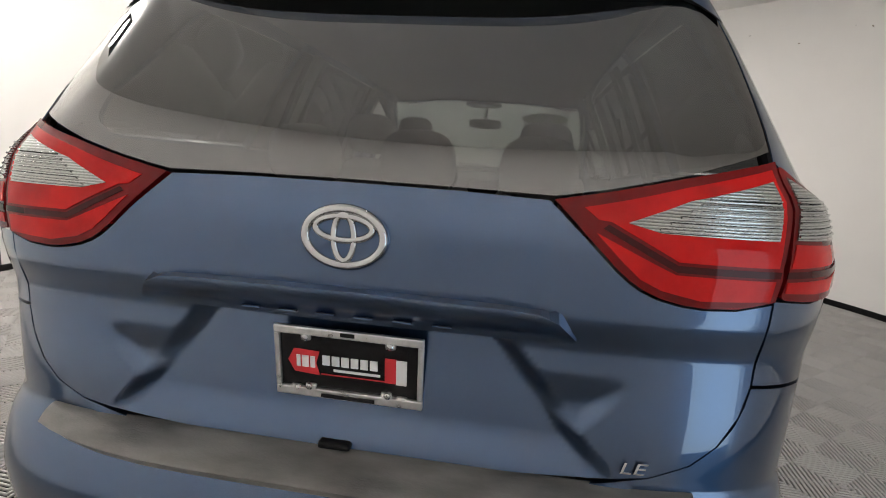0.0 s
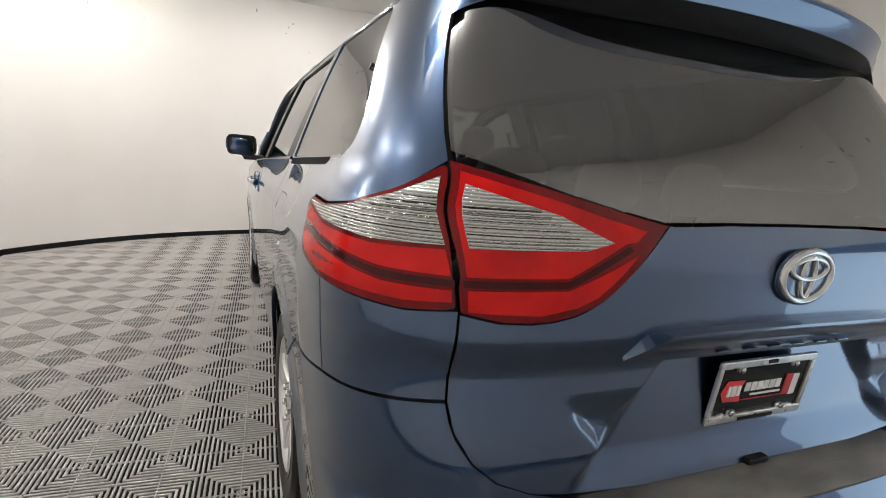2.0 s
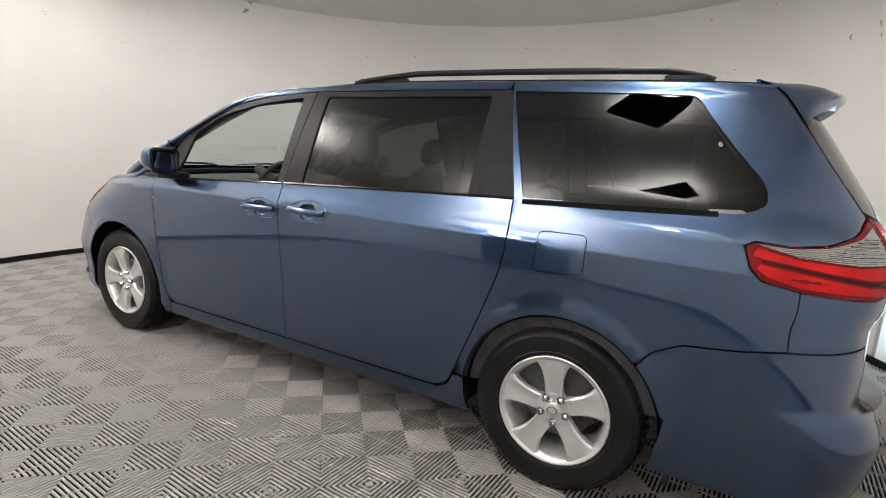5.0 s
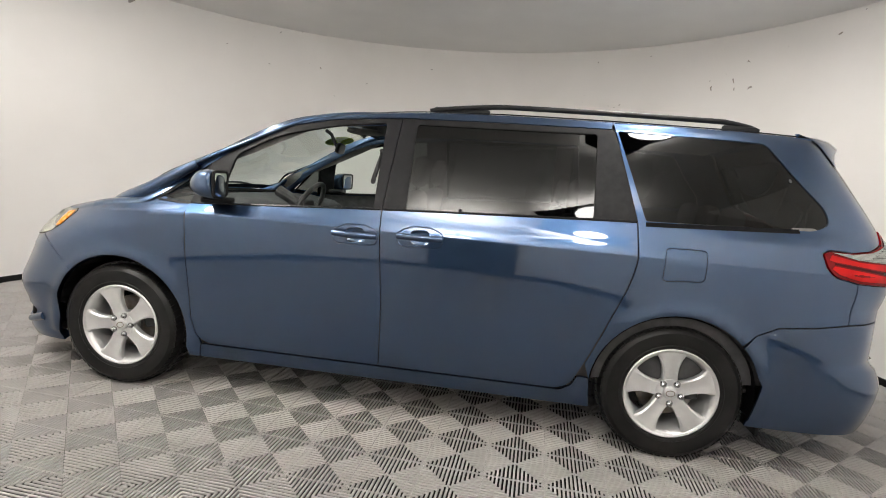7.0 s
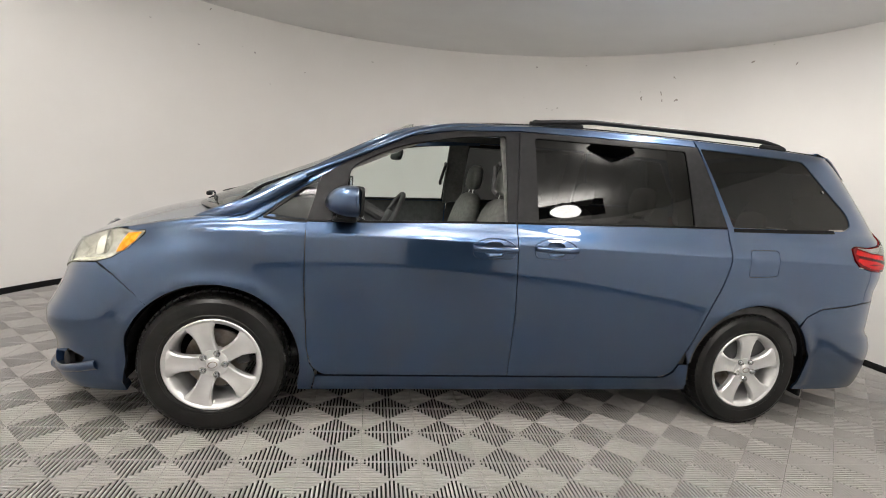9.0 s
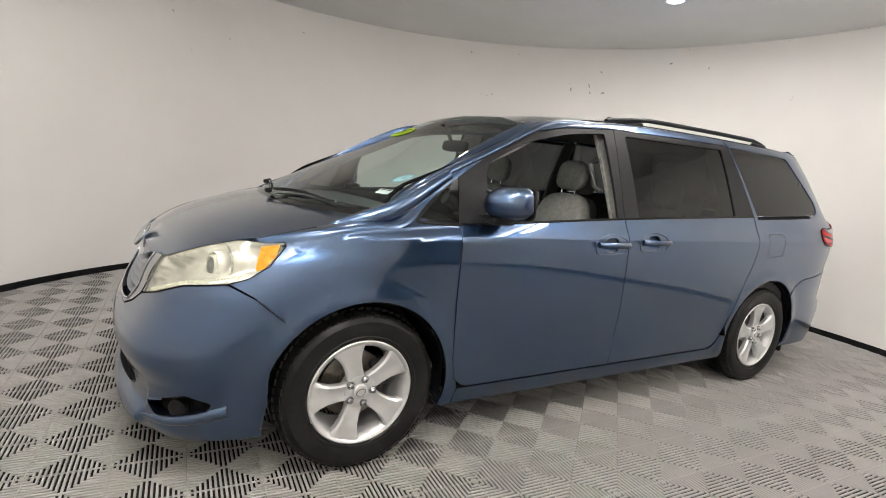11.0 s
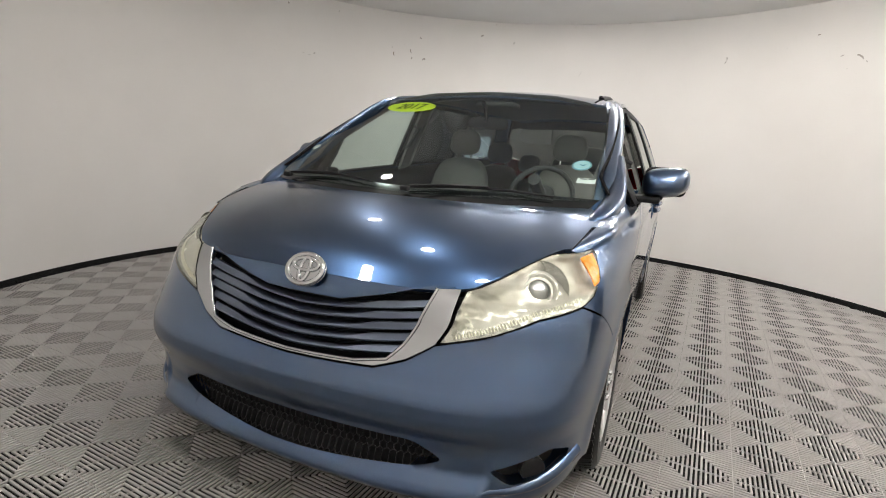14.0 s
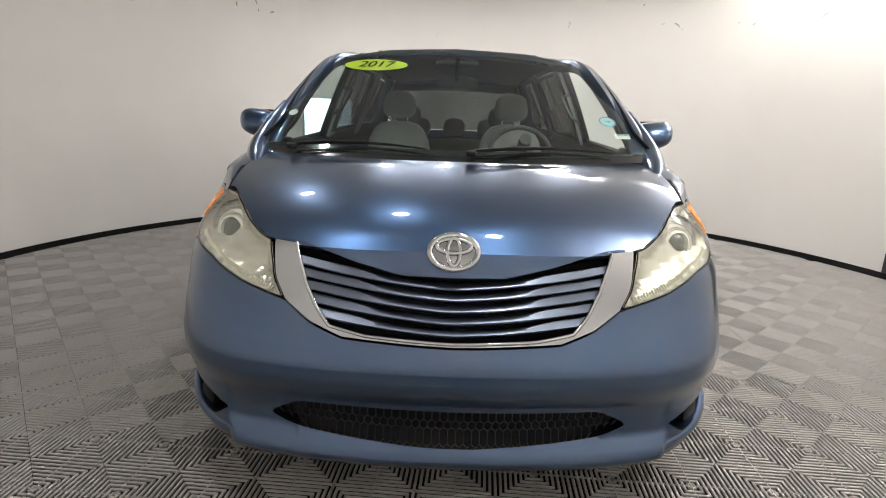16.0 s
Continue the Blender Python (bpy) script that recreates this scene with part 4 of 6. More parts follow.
# ---------------------------------------------------------------- wheels
def make_wheel():
    w = bpy.data.objects.new("wheel", None)
    scene.collection.objects.link(w)
    w.parent = van
    turn = pose(0, 0, 0, -90, 0, 0)   # the axle along +y, the outer face at +y
    bm = bmesh.new()
    lathe(bm, [(0.222, -0.10), (0.25, -0.112), (0.30, -0.117), (0.333, -0.108), (0.343, -0.09), (0.349, -0.05), (0.350, 0), (0.349, 0.05), (0.343, 0.09),
               (0.338, 0.10), (0.332, 0.108), (0.318, 0.1155), (0.316, 0.1175), (0.30, 0.1185), (0.27, 0.1165), (0.255, 0.113), (0.252, 0.1155), (0.24, 0.112), (0.232, 0.103), (0.228, 0.09)], 72, turn)
    ty = smooth(part("tyre", bm, RUBBER, w), 30)
    bm = bmesh.new()
    for k in range(60):
        a = 2 * math.pi * k / 60
        for s in (-1, 1):
            box(bm, (-0.0135, 0.055, -0.006), (0.0135, 0.104, 0.006), 0, Matrix.Rotation(a + (0.03 if s > 0 else 0), 4, "Y") @ Matrix.Translation((0, 0, 0.351)) @ Matrix.Diagonal((1, s, 1, 1)) @ pose(0, 0, 0, -8, 0, 12))
        box(bm, (-0.014, -0.047, -0.004), (0.014, -0.004, 0.0055), 0, Matrix.Rotation(a, 4, "Y") @ Matrix.Translation((0, 0, 0.355)) @ pose(0, 0, 0, 0, 0, 14))
        box(bm, (-0.014, 0.004, -0.004), (0.014, 0.047, 0.0055), 0, Matrix.Rotation(a + 0.05, 4, "Y") @ Matrix.Translation((0, 0, 0.355)) @ pose(0, 0, 0, 0, 0, 14))
    part("tread", bm, RUBBER, ty)
    bm = bmesh.new()
    lathe(bm, [(0.20, -0.10), (0.222, -0.098), (0.212, -0.03), (0.205, 0.05), (0.212, 0.085), (0.222, 0.096), (0.232, 0.103), (0.234, 0.108), (0.229, 0.112), (0.219, 0.108), (0.206, 0.093), (0.195, 0.05), (0.19, -0.05), (0.20, -0.10)], 72, turn)
    rim = smooth(part("rim", bm, ALLOY, w, "silver alloy rim"), 35)
    bm = bmesh.new()
    for k in range(5):
        a = Matrix.Rotation(2 * math.pi * k / 5, 4, "Y")
        rows = []
        # half-width, radius, height of the crest, thickness
        for r, hw, h in ((0.03, 0.036, 0.090), (0.07, 0.038, 0.094), (0.10, 0.037, 0.099), (0.14, 0.042, 0.103), (0.18, 0.053, 0.106), (0.205, 0.066, 0.107), (0.218, 0.076, 0.107)):
            line = []
            for j, (q, dh) in enumerate(((-1, -0.035), (-1, -0.008), (-0.82, 0.0), (-0.3, -0.003), (0, -0.004), (0.3, -0.003), (0.82, 0.0), (1, -0.008), (1, -0.035))):
                p = a @ Vector((q * hw, h + dh, math.sqrt(max(r * r - (q * hw) ** 2, 1e-4)) if r > 0.17 else r))
                line.append(bm.verts.new(p))
            rows.append(line)
        for r1, r2 in zip(rows, rows[1:]):
            for j in range(8):
                bm.faces.new((r1[j], r1[j + 1], r2[j + 1], r2[j]))
        bm.faces.new(rows[0])
        bm.faces.new(rows[-1][::-1])
    lathe(bm, [(0.072, 0.03), (0.074, 0.085), (0.070, 0.094), (0.05, 0.095), (0.036, 0.092), (0.0, 0.092)], 40, turn)
    bmesh.ops.recalc_face_normals(bm, faces=bm.faces)
    smooth(part("spokes", bm, ALLOY, rim), 40)
    bm = bmesh.new()
    lathe(bm, [(0.034, 0.088), (0.034, 0.099), (0.030, 0.103), (0.018, 0.105), (0, 0.1055)], 32, turn)
    cap = smooth(part("centre_cap", bm, ALLOY, w), 40)
    bm = bmesh.new()
    oval(bm, pose(0, 0.1062, 0, 0, 0, 0), 0.021, 0.015, 0.0022)
    part("cap_emblem", bm, STEEL, cap)
    for k in range(5):
        a = 2 * math.pi * (k + 0.5) / 5
        bm = bmesh.new()
        lathe(bm, [(0.0175, 0.09), (0.0175, 0.0962), (0.0125, 0.0965), (0.0125, 0.108), (0.008, 0.114), (0, 0.1145)], 12, Matrix.Translation((0.056 * math.sin(a), 0, 0.056 * math.cos(a))) @ turn)
        part("lug_nut", bm, CHROME, w)
    bm = bmesh.new()
    lathe(bm, [(0.0, 0.02), (0.07, 0.02), (0.075, 0.005), (0.15, 0.005), (0.15, -0.015), (0.0, -0.015)], 48, turn)
    smooth(part("brake_disc", bm, STEEL, w), 30)
    bm = bmesh.new()
    box(bm, (-0.16, -0.04, -0.06), (-0.09, 0.035, 0.07), 0.015)
    part("brake_caliper", bm, TRIM, w)
    return w


def oval(bm, m, a, b, r, n=40, k=8):
    """An oval ring of radii a, b in the plane of x and z."""
    tube(bm, [m @ Vector((a * math.cos(2 * math.pi * i / n), 0, b * math.sin(2 * math.pi * i / n))) for i in range(n)], r, k, closed=True, up=tuple(m.to_3x3() @ Vector((0, 1, 0))))


wheel = make_wheel()
spots = [(1.515, 0.86, 1), (-1.515, 0.86, 1), (1.515, -0.86, -1), (-1.515, -0.86, -1)]
wheel.matrix_basis = pose(1.515, 0.855, 0.351, 0, 18, 0)
for x, y, s in spots[1:]:
    copy_thing(wheel, pose(x, y - 0.005 * s, 0.351, 0, {1: 5, -1: 57}[s], 0 if s > 0 else 180))

# wheel wells and floor pan
for x in (1.515, -1.515):
    for s in (1, -1):
        bm = bmesh.new()
        prev = None
        for px, pz in arc(x, 0.35, 0.402, -12, 192, 28):
            cur = [bm.verts.new((px, s * 0.50, pz)), bm.verts.new((px, s * (side(px, pz)[1] - 0.018), pz))]
            if prev:
                bm.faces.new((prev[0], prev[1], cur[1], cur[0]))
            prev = cur
        c = [bm.verts.new((px, s * 0.50, pz)) for px, pz in arc(x, 0.35, 0.402, -12, 192, 28)]
        bm.faces.new(c)
        part("wheel_well", bm, GAP, van)
bm = bmesh.new()
box(bm, (-2.45, -0.55, 0.24), (2.2, 0.55, 0.34), 0.02)
box(bm, (-1.02, -0.84, 0.235), (1.02, 0.84, 0.31), 0.02)
part("underbody", bm, GAP, van)

# ---------------------------------------------------------------- outer fittings
def on(surf, pts, off):
    """Points of a surface, lifted off it by off."""
    out = []
    for a, b in pts:
        p = Vector(surf(a, b))
        n = (Vector(surf(a + 1e-3, b)) - Vector(surf(a - 1e-3, b))).cross(Vector(surf(a, b + 1e-3)) - Vector(surf(a, b - 1e-3))).normalized()
        if n.dot(p - Vector((max(-1.8, min(1.3, p.x)), 0, min(1.25, p.z)))) < 0:
            n = -n
        out.append(p + n * off)
    return out


def lines(bm, pts, surf, off, r, n=6, flat=1.0, up=(0, 0, 1), **k):
    tube(bm, on(surf, pts, off), r, n, flat, up=up, **k)


# door handles
for door, hx, hz in ((front_door, 0.155, 1.005), (sliding_door, -0.185, 1.021)):
    def bowl(x, z):
        p = side(x, z)
        return (p[0], p[1] - 0.034 * max(0.0, 1 - ((x - hx) / 0.062) ** 2 - ((z - hz) / 0.052) ** 2) ** 0.5, p[2])
    patch("handle_cup", cup(hx, hz), bowl, PAINT, door, thick=0, gap=-0.001, step=0.012, both=True)
    RING = rounded([(hx - 0.125, hz + 0.022), (hx - 0.11, hz - 0.046), (hx + 0.11, hz - 0.05), (hx + 0.125, hz + 0.018), (hx + 0.055, hz + 0.054), (hx - 0.055, hz + 0.056)], 0.045)
    mirrored("handle_bezel", lambda bm: tube(bm, on(side, resample(RING, 0.02), 0.0), 0.0035, 6, closed=True, up=(0, 1, 0)), PAINT, door)
    mirrored("door_handle", lambda bm: tube(bm, on(side, [(hx - 0.115 + 0.23 * i / 14, hz + 0.002) for i in range(15)], 0.0) and [p + Vector((0, 0.008 + 0.026 * math.sin(math.pi * (i + 0.6) / 15.2) ** 0.6, 0)) for i, p in enumerate(on(side, [(hx - 0.115 + 0.23 * i / 14, hz + 0.004) for i in range(15)], 0.0))], 0.0135, 10, 1.2, taper=False), PAINT, door, "painted pull handle")

# belt mouldings, sliding-door track, weather strips
mirrored("tailgate_seal", lambda bm: lines(bm, [(seam(z), z) for z in np.linspace(1.10, 1.665, 24)], rear, -0.014, 0.0125, 8, up=(1, 0, 0)), GAP, van, "black rubber tailgate seal")
for a, b in ((1.09, 0.045), (0.025, -1.245)):
    mirrored("belt_moulding", lambda bm: lines(bm, [(a + (b - a) * i / 24, belt(a + (b - a) * i / 24) + 0.003) for i in range(25)], side, 0.001, 0.006, 6, 1.0), GLOSSBLACK, front_door if a > 0.5 else sliding_door)
patch("sliding_track", [(rx(-1.29, 1.2), 1.199), (rx(-2.0, 1.2), 1.228), (rx(-2.0, 1.2), 1.208), (rx(-1.29, 1.2), 1.178)], rear, GAP, quarter, off=0.0015, thick=0.001, gap=0, both=True)

# door mirrors
def mirror_shell(bm):
    bmesh.ops.create_icosphere(bm, subdivisions=4, radius=1)
    for v in bm.verts:
        x, y, z = v.co
        k = 3.2
        n = (abs(x) ** k + abs(y) ** k + abs(z) ** k) ** (-1 / k)
        x, y, z = x * n, y * n, z * n
        w = 1 - 0.18 * max(0, y) ** 2 * (0.5 - 0.5 * z)
        t = max(0.0, x)
        x = x * 0.105 if x > 0 else x * 0.055
        v.co = (0.910 + x * (1 - 0.35 * abs(y) ** 3) - 0.02 * y - 0.016 * max(0.0, -z) * (1 - t) - 0.02 * max(0.0, z) * t, 1.062 + y * 0.108, 1.203 + z * (0.074 - 0.018 * t * t) * w + 0.010 * y)


door_mirror = mirrored("door_mirror", mirror_shell, PAINT, front_door, "body-coloured door mirror housing")


def mirror_foot(bm):
    box(bm, (0.865, 0.90, 1.10), (0.985, 1.05, 1.135), 0.014)
    box(bm, (0.90, 0.985, 1.118), (0.965, 1.06, 1.165), 0.012)


mirrored("mirror_foot", mirror_foot, BLACK, door_mirror)


def mirror_glass(bm):
    pts = rounded([(0.972, 1.262), (1.150, 1.265), (1.147, 1.147), (0.979, 1.150)], 0.03)
    bm.faces.new([bm.verts.new((0.8585 - 0.02 * (y - 1.075) / 0.118, y, z)) for y, z in pts])


mirrored("mirror_glass", mirror_glass, CHROME, door_mirror, "mirror glass")
mirrored("mirror_rim", lambda bm: tube(bm, [(0.861 - 0.02 * (y - 1.075) / 0.118, y, z) for y, z in rounded([(0.967, 1.268), (1.155, 1.271), (1.152, 1.142), (0.974, 1.144)], 0.03)], 0.008, 6, closed=True, up=(1, 0, 0)), BLACK, door_mirror)

# roof rails
def rail(bm):
    pts = []
    for i in range(41):
        t = i / 40
        x = -0.12 - 1.78 * t
        zr = roof_top(x, 0.565 - 0.02 * t)[2]
        rise = 0.034 * min(1, (t / 0.22)) ** 0.7 * min(1, ((1 - t) / 0.10)) ** 0.6
        pts.append((x, 0.565 - 0.02 * t, zr + 0.004 + rise))
    tube(bm, pts, 0.016, 10, 0.9)
    for x, l in ((-0.30, 0.16), (-1.80, 0.09)):
        z = roof_top(x, 0.56)[2]
        box(bm, (x - l, 0.538, z - 0.01), (x + l, 0.568, z + 0.024), 0.012)


mirrored("roof_rail", rail, BLACK, van, "black plastic roof rail")
mirrored("roof_ditch", lambda bm: tube(bm, [(x, 0.61, roof_top(x, 0.61)[2] + 0.0005) for x in np.linspace(0.45, -2.1, 30)], 0.006, 6, 0.6), GAP, van)

# rear spoiler with its high brake lamp
def spoiler_row(y):
    q = abs(y) / 0.675
    back, drop = 0.15 * q ** 4 + 0.04, roof_top(-2.1, 0)[2] - roof_top(-2.1, y)[2] + 0.003
    e = 1 - 0.6 * q ** 5
    row = [(-2.08, y, 1.742 - drop), (-2.20, y, 1.738 - drop), (-2.32 + back * 0.6, y, 1.722 - drop), (-2.392 + back, y, 1.702 - drop), (-2.412 + back, y, 1.686 - drop), (-2.406 + back, y, 1.688 - drop - 0.024 * e),
           (-2.378 + back * 0.9, y, 1.688 - drop - 0.055 * e), (-2.335 + back * 0.7, y, 1.688 - drop - 0.084 * e), (-2.29 + back * 0.5, y, 1.688 - drop - 0.096 * e), (-2.255 + back * 0.4, y, 1.688 - drop - 0.09 * e), (-2.21 + back * 0.2, y, 1.678 - drop - 0.05 * e), (-2.12, y, 1.668 - drop)]
    w = ease((q - 0.78) / 0.22)
    out = []
    for i, p in enumerate(row):
        s = i / 6 if i < 7 else (11 - i) / 5
        z = 1.702 - 0.162 * s
        ex, ey, _ = rear(seam(z), z)
        inner = 0 if i < 7 else 0.02
        out.append(Vector(p).lerp(Vector((ex - 0.006 + inner * 0.6, math.copysign(ey + 0.004 - inner, y), z)), w))
    return out


bm = bmesh.new()
rows = [[bm.verts.new(p) for p in spoiler_row(y)] for y in np.linspace(-0.675, 0.675, 61)]
for a, b in zip(rows, rows[1:]):
    for j in range(len(a)):
        k = (j + 1) % len(a)
        if not 6 <= j <= 10:
            bm.faces.new((a[j], a[k], b[k], b[j]))
bmesh.ops.recalc_face_normals(bm, faces=bm.faces)
spoiler = smooth(part("rear_spoiler", bm, PAINT, tailgate, "body-coloured roof spoiler"), 50)
# Underside split off in black: its shade is put into the colour.
bm = bmesh.new()
rows = [[bm.verts.new(p) for p in spoiler_row(y)[6:12]] for y in np.linspace(-0.675, 0.675, 61)]
for a, b in zip(rows, rows[1:]):
    for j in range(5):
        bm.faces.new((a[j], a[j + 1], b[j + 1], b[j]))
bmesh.ops.recalc_face_normals(bm, faces=bm.faces)
smooth(part("spoiler_underside", bm, BLACK, spoiler, "underside coloured black for its shade"), 50)

# tailgate garnish, emblem, number plate, badges
GA = [(0.0, 0.955), (0.30, 0.953), (0.375, 0.949), (0.41, 0.934), (0.448, 0.893), (0.444, 0.888), (0.39, 0.884), (0.2, 0.881), (0.0, 0.880)]
GAR = [(ry(y, z), z) for y, z in GA]
garnish = patch("tailgate_garnish", GAR + [(-a, z) for a, z in GAR[::-1][1:-1]], bar, PAINT, tailgate, thick=0.05, gap=0, step=0.02)
for i in range(6):
    y = 0.195 - 0.078 * i
    p = on(bar, [(ry(y, 0.903), 0.903)], 0.0)[0]
    for w, h0, h1 in (((-0.019, 0.019), 0.8955, 0.8985), ((-0.019, 0.019), 0.9085, 0.9115)):
        bm = bmesh.new()
        box(bm, (p.x - 0.004, y + w[0], h0), (p.x + 0.006, y + w[1], h1), 0.001)
        part("badge_mark", bm, PAINT, garnish)


def emblem(name, m, a, b, parent, back):
    """A plain chrome oval with two crossed rings."""
    bm = bmesh.new()
    oval(bm, m, a, b, 0.0098)
    oval(bm, m @ pose(0, -0.002, b * 0.32), a * 0.72, b * 0.42, 0.0072)
    oval(bm, m @ pose(0, -0.002, 0), a * 0.26, b * 0.82, 0.0068)
    e = smooth(part(name, bm, CHROME, parent, "plain chrome oval ring emblem"), 60)
    bm = bmesh.new()
    ring = [bm.verts.new(m @ Vector((a * 1.12 * math.cos(2 * math.pi * i / 40), 0.008, b * 1.14 * math.sin(2 * math.pi * i / 40)))) for i in range(40)]
    r2 = [bm.verts.new(m @ Vector((a * 0.98 * math.cos(2 * math.pi * i / 40), -0.001, b * 0.98 * math.sin(2 * math.pi * i / 40)))) for i in range(40)]
    for i in range(40):
        bm.faces.new((ring[i], ring[(i + 1) % 40], r2[(i + 1) % 40], r2[i]))
    bm.faces.new(r2)
    bmesh.ops.recalc_face_normals(bm, faces=bm.faces)
    smooth(part("emblem_base", bm, back, e), 40)
    return e


emblem("rear_emblem", pose(rear(0, 1.056)[0] - 0.009, 0, 1.056, 0, 0, 0) @ Matrix.Rotation(radians(90), 4, "Z") @ pose(0, 0, 0, -3) @ Matrix.Diagonal((1, -1, 1, 1)), 0.077, 0.055, tailgate, PAINT)
emblem("front_emblem", pose(2.325, 0, 0.868) @ Matrix.Rotation(radians(90), 4, "Z") @ pose(0, 0, 0, -32), 0.071, 0.053, hood, SATIN)

plate_m = Matrix.Translation((gate(0, 0.778)[0] - 0.014, 0, 0.778)) @ Matrix.Rotation(radians(-7), 4, "Y") @ Matrix.Rotation(radians(-90), 4, "Z")


def slab(name, w0, w1, h0, h1, d, mat, parent, bevel=0.0, label=""):
    """A flat piece on the number plate: across, up, and how far it stands proud."""
    bm = bmesh.new()
    box(bm, (w0, d - 0.0, h0), (w1, d + 0.0022, h1), bevel, plate_m @ Matrix.Diagonal((1, -1, 1, 1)))
    bmesh.ops.recalc_face_normals(bm, faces=bm.faces)
    return part(name, bm, mat, parent, label)


PLATERED = material("red_print", (0.6, 0.03, 0.04), 0.4)
FRAMEMETAL = vary(material("brushed_plate_frame", (0.72, 0.72, 0.72), 0.3, 0.9), (0.62, 0.62, 0.62), (0.8, 0.8, 0.8), 40, rough=(0.2, 0.4))
license = slab("license_plate", -0.152, 0.152, -0.076, 0.076, 0.0, GLOSSBLACK, tailgate, 0.0, "black dealer plate in a silver frame")
bm = bmesh.new()
for lo, hi in (((-0.159, 0.0, 0.062), (0.159, 0.01, 0.081)), ((-0.159, 0.0, -0.081), (0.159, 0.01, -0.060)), ((-0.159, 0.0, -0.0605), (-0.147, 0.0098, 0.0625)), ((0.147, 0.0, -0.0605), (0.159, 0.0098, 0.0625))):
    box(bm, lo, hi, 0.003, plate_m @ Matrix.Diagonal((1, -1, 1, 1)))
for w in (-0.115, -0.082, 0.082, 0.115):
    box(bm, (w - 0.012, 0.0, -0.066), (w + 0.012, 0.0095, -0.05 if abs(w) < 0.1 else -0.056), 0.004, plate_m @ Matrix.Diagonal((1, -1, 1, 1)))
for w in (-0.09, 0.09):
    box(bm, (w - 0.011, 0.0, 0.05), (w + 0.011, 0.0095, 0.066), 0.004, plate_m @ Matrix.Diagonal((1, -1, 1, 1)))
bmesh.ops.recalc_face_normals(bm, faces=bm.faces)
part("plate_frame", bm, FRAMEMETAL, license, "silver metal plate frame")
for w, h in ((-0.09, 0.058), (0.09, 0.058), (-0.085, -0.056), (0.085, -0.056)):
    bm = bmesh.new()
    lathe(bm, [(0.0075, 0.0), (0.0075, 0.003), (0.005, 0.005), (0, 0.0055)], 12, plate_m @ pose(w, -0.009, h, 90))
    bmesh.ops.recalc_face_normals(bm, faces=bm.faces)
    part("plate_screw", bm, CHROME, license)
bm = bmesh.new()
for pts in (((-0.132, 0.0), (-0.118, 0.028), (-0.062, 0.026), (-0.07, -0.002), (-0.062, -0.03), (-0.118, -0.026)),):
    f = bm.faces.new([bm.verts.new(plate_m @ Vector((w, -0.004, h))) for w, h in pts])
part("red_flag_mark", bm, PLATERED, license, "plain red flag shape")
w = -0.056
for w0, w1 in ((-0.112, -0.104), (-0.1, -0.086), (-0.082, -0.072)):
    slab("white_print_bar", w0, w1, -0.012, 0.014, 0.0045, WHITE, license)
for k in range(6):
    slab("white_print_bar", w, w + 0.016, -0.004, 0.018, 0.003, WHITE, license)
    w += 0.0205
slab("white_print_bar", -0.032, 0.068, -0.017, -0.012, 0.003, WHITE, license)
slab("red_print_panel", 0.078, 0.102, -0.028, 0.028, 0.003, PLATERED, license)
slab("white_print_panel", 0.102, 0.124, -0.03, 0.026, 0.003, WHITE, license)
slab("red_print_line", -0.06, 0.08, -0.027, -0.025, 0.003, PLATERED, license)
slab("dark_print_bar", -0.058, 0.058, -0.077, -0.069, 0.0101, BLACK, license)
slab("dark_print_bar", -0.014, 0.016, 0.069, 0.077, 0.0101, BLACK, license)
def lettering(body, size, name, mat, parent, lay, label=""):
    """Flat letters, laid on a surface by lay(across, up)."""
    curve = bpy.data.curves.new(name, "FONT")
    curve.body, curve.size, curve.align_x, curve.align_y, curve.shear, curve.extrude = body, size, "CENTER", "CENTER", 0.2, 0.002
    ob = new(name + "_curve", curve)
    bpy.context.view_layer.update()
    me = bpy.data.meshes.new_from_object(ob.evaluated_get(bpy.context.evaluated_depsgraph_get()))
    bpy.data.objects.remove(ob)
    for v in me.vertices:
        v.co = lay(v.co.x, v.co.y, v.co.z)
    me.materials.clear()
    me.materials.append(mat)
    o = new(name, me)
    o.parent = parent
    if label:
        o["label"] = label
    return o


lettering("LE", 0.034, "grade_badge", CHROME, tailgate, lambda u, v, w: Vector(gate(ry(-0.578 - u * 1.5, 0.648 + v), 0.648 + v)) + Vector((-0.004 - w, 0, 0)), "small chrome LE badge")
bm = bmesh.new()
box(bm, (-2.562, -0.02, 0.606), (-2.535, 0.05, 0.622), 0.006)
part("hatch_release", bm, BLACK, tailgate)

# rear lamps: ribs in the clear fields
for obs, pts in ((lamp_in, [((0.555 + 0.016 * k, 1.112 + 0.0115 * k), (0.762, 1.112 + 0.0115 * k)) for k in range(6)]),):
    def ribs(bm):
        for (ya, za), (yb, zb) in pts:
            lines(bm, [(ry(ya + (yb - ya) * i / 8, za), za) for i in range(9)], rear, 0.010, 0.0022, 5)
    mirrored("lens_ribs", ribs, REFLECTOR, obs)


def ribs_out(bm):
    for k in range(7):
        z = 1.112 + 0.0115 * k
        hi = -2.30 - 0.018 * k if k else -2.25
        a0, a1 = ry(0.80, z), rx(max(hi, tail(z) + 0.05), z)
        lines(bm, [(a0 + (a1 - a0) * i / 8, z) for i in range(9)], rear, 0.010, 0.0022, 5)


mirrored("lens_ribs", ribs_out, REFLECTOR, lamp_out)

# grille slats and lower mesh
SLAT = material("grille_slat_gloss", (0.15, 0.178, 0.235), 0.3, 0.85, 0.6)


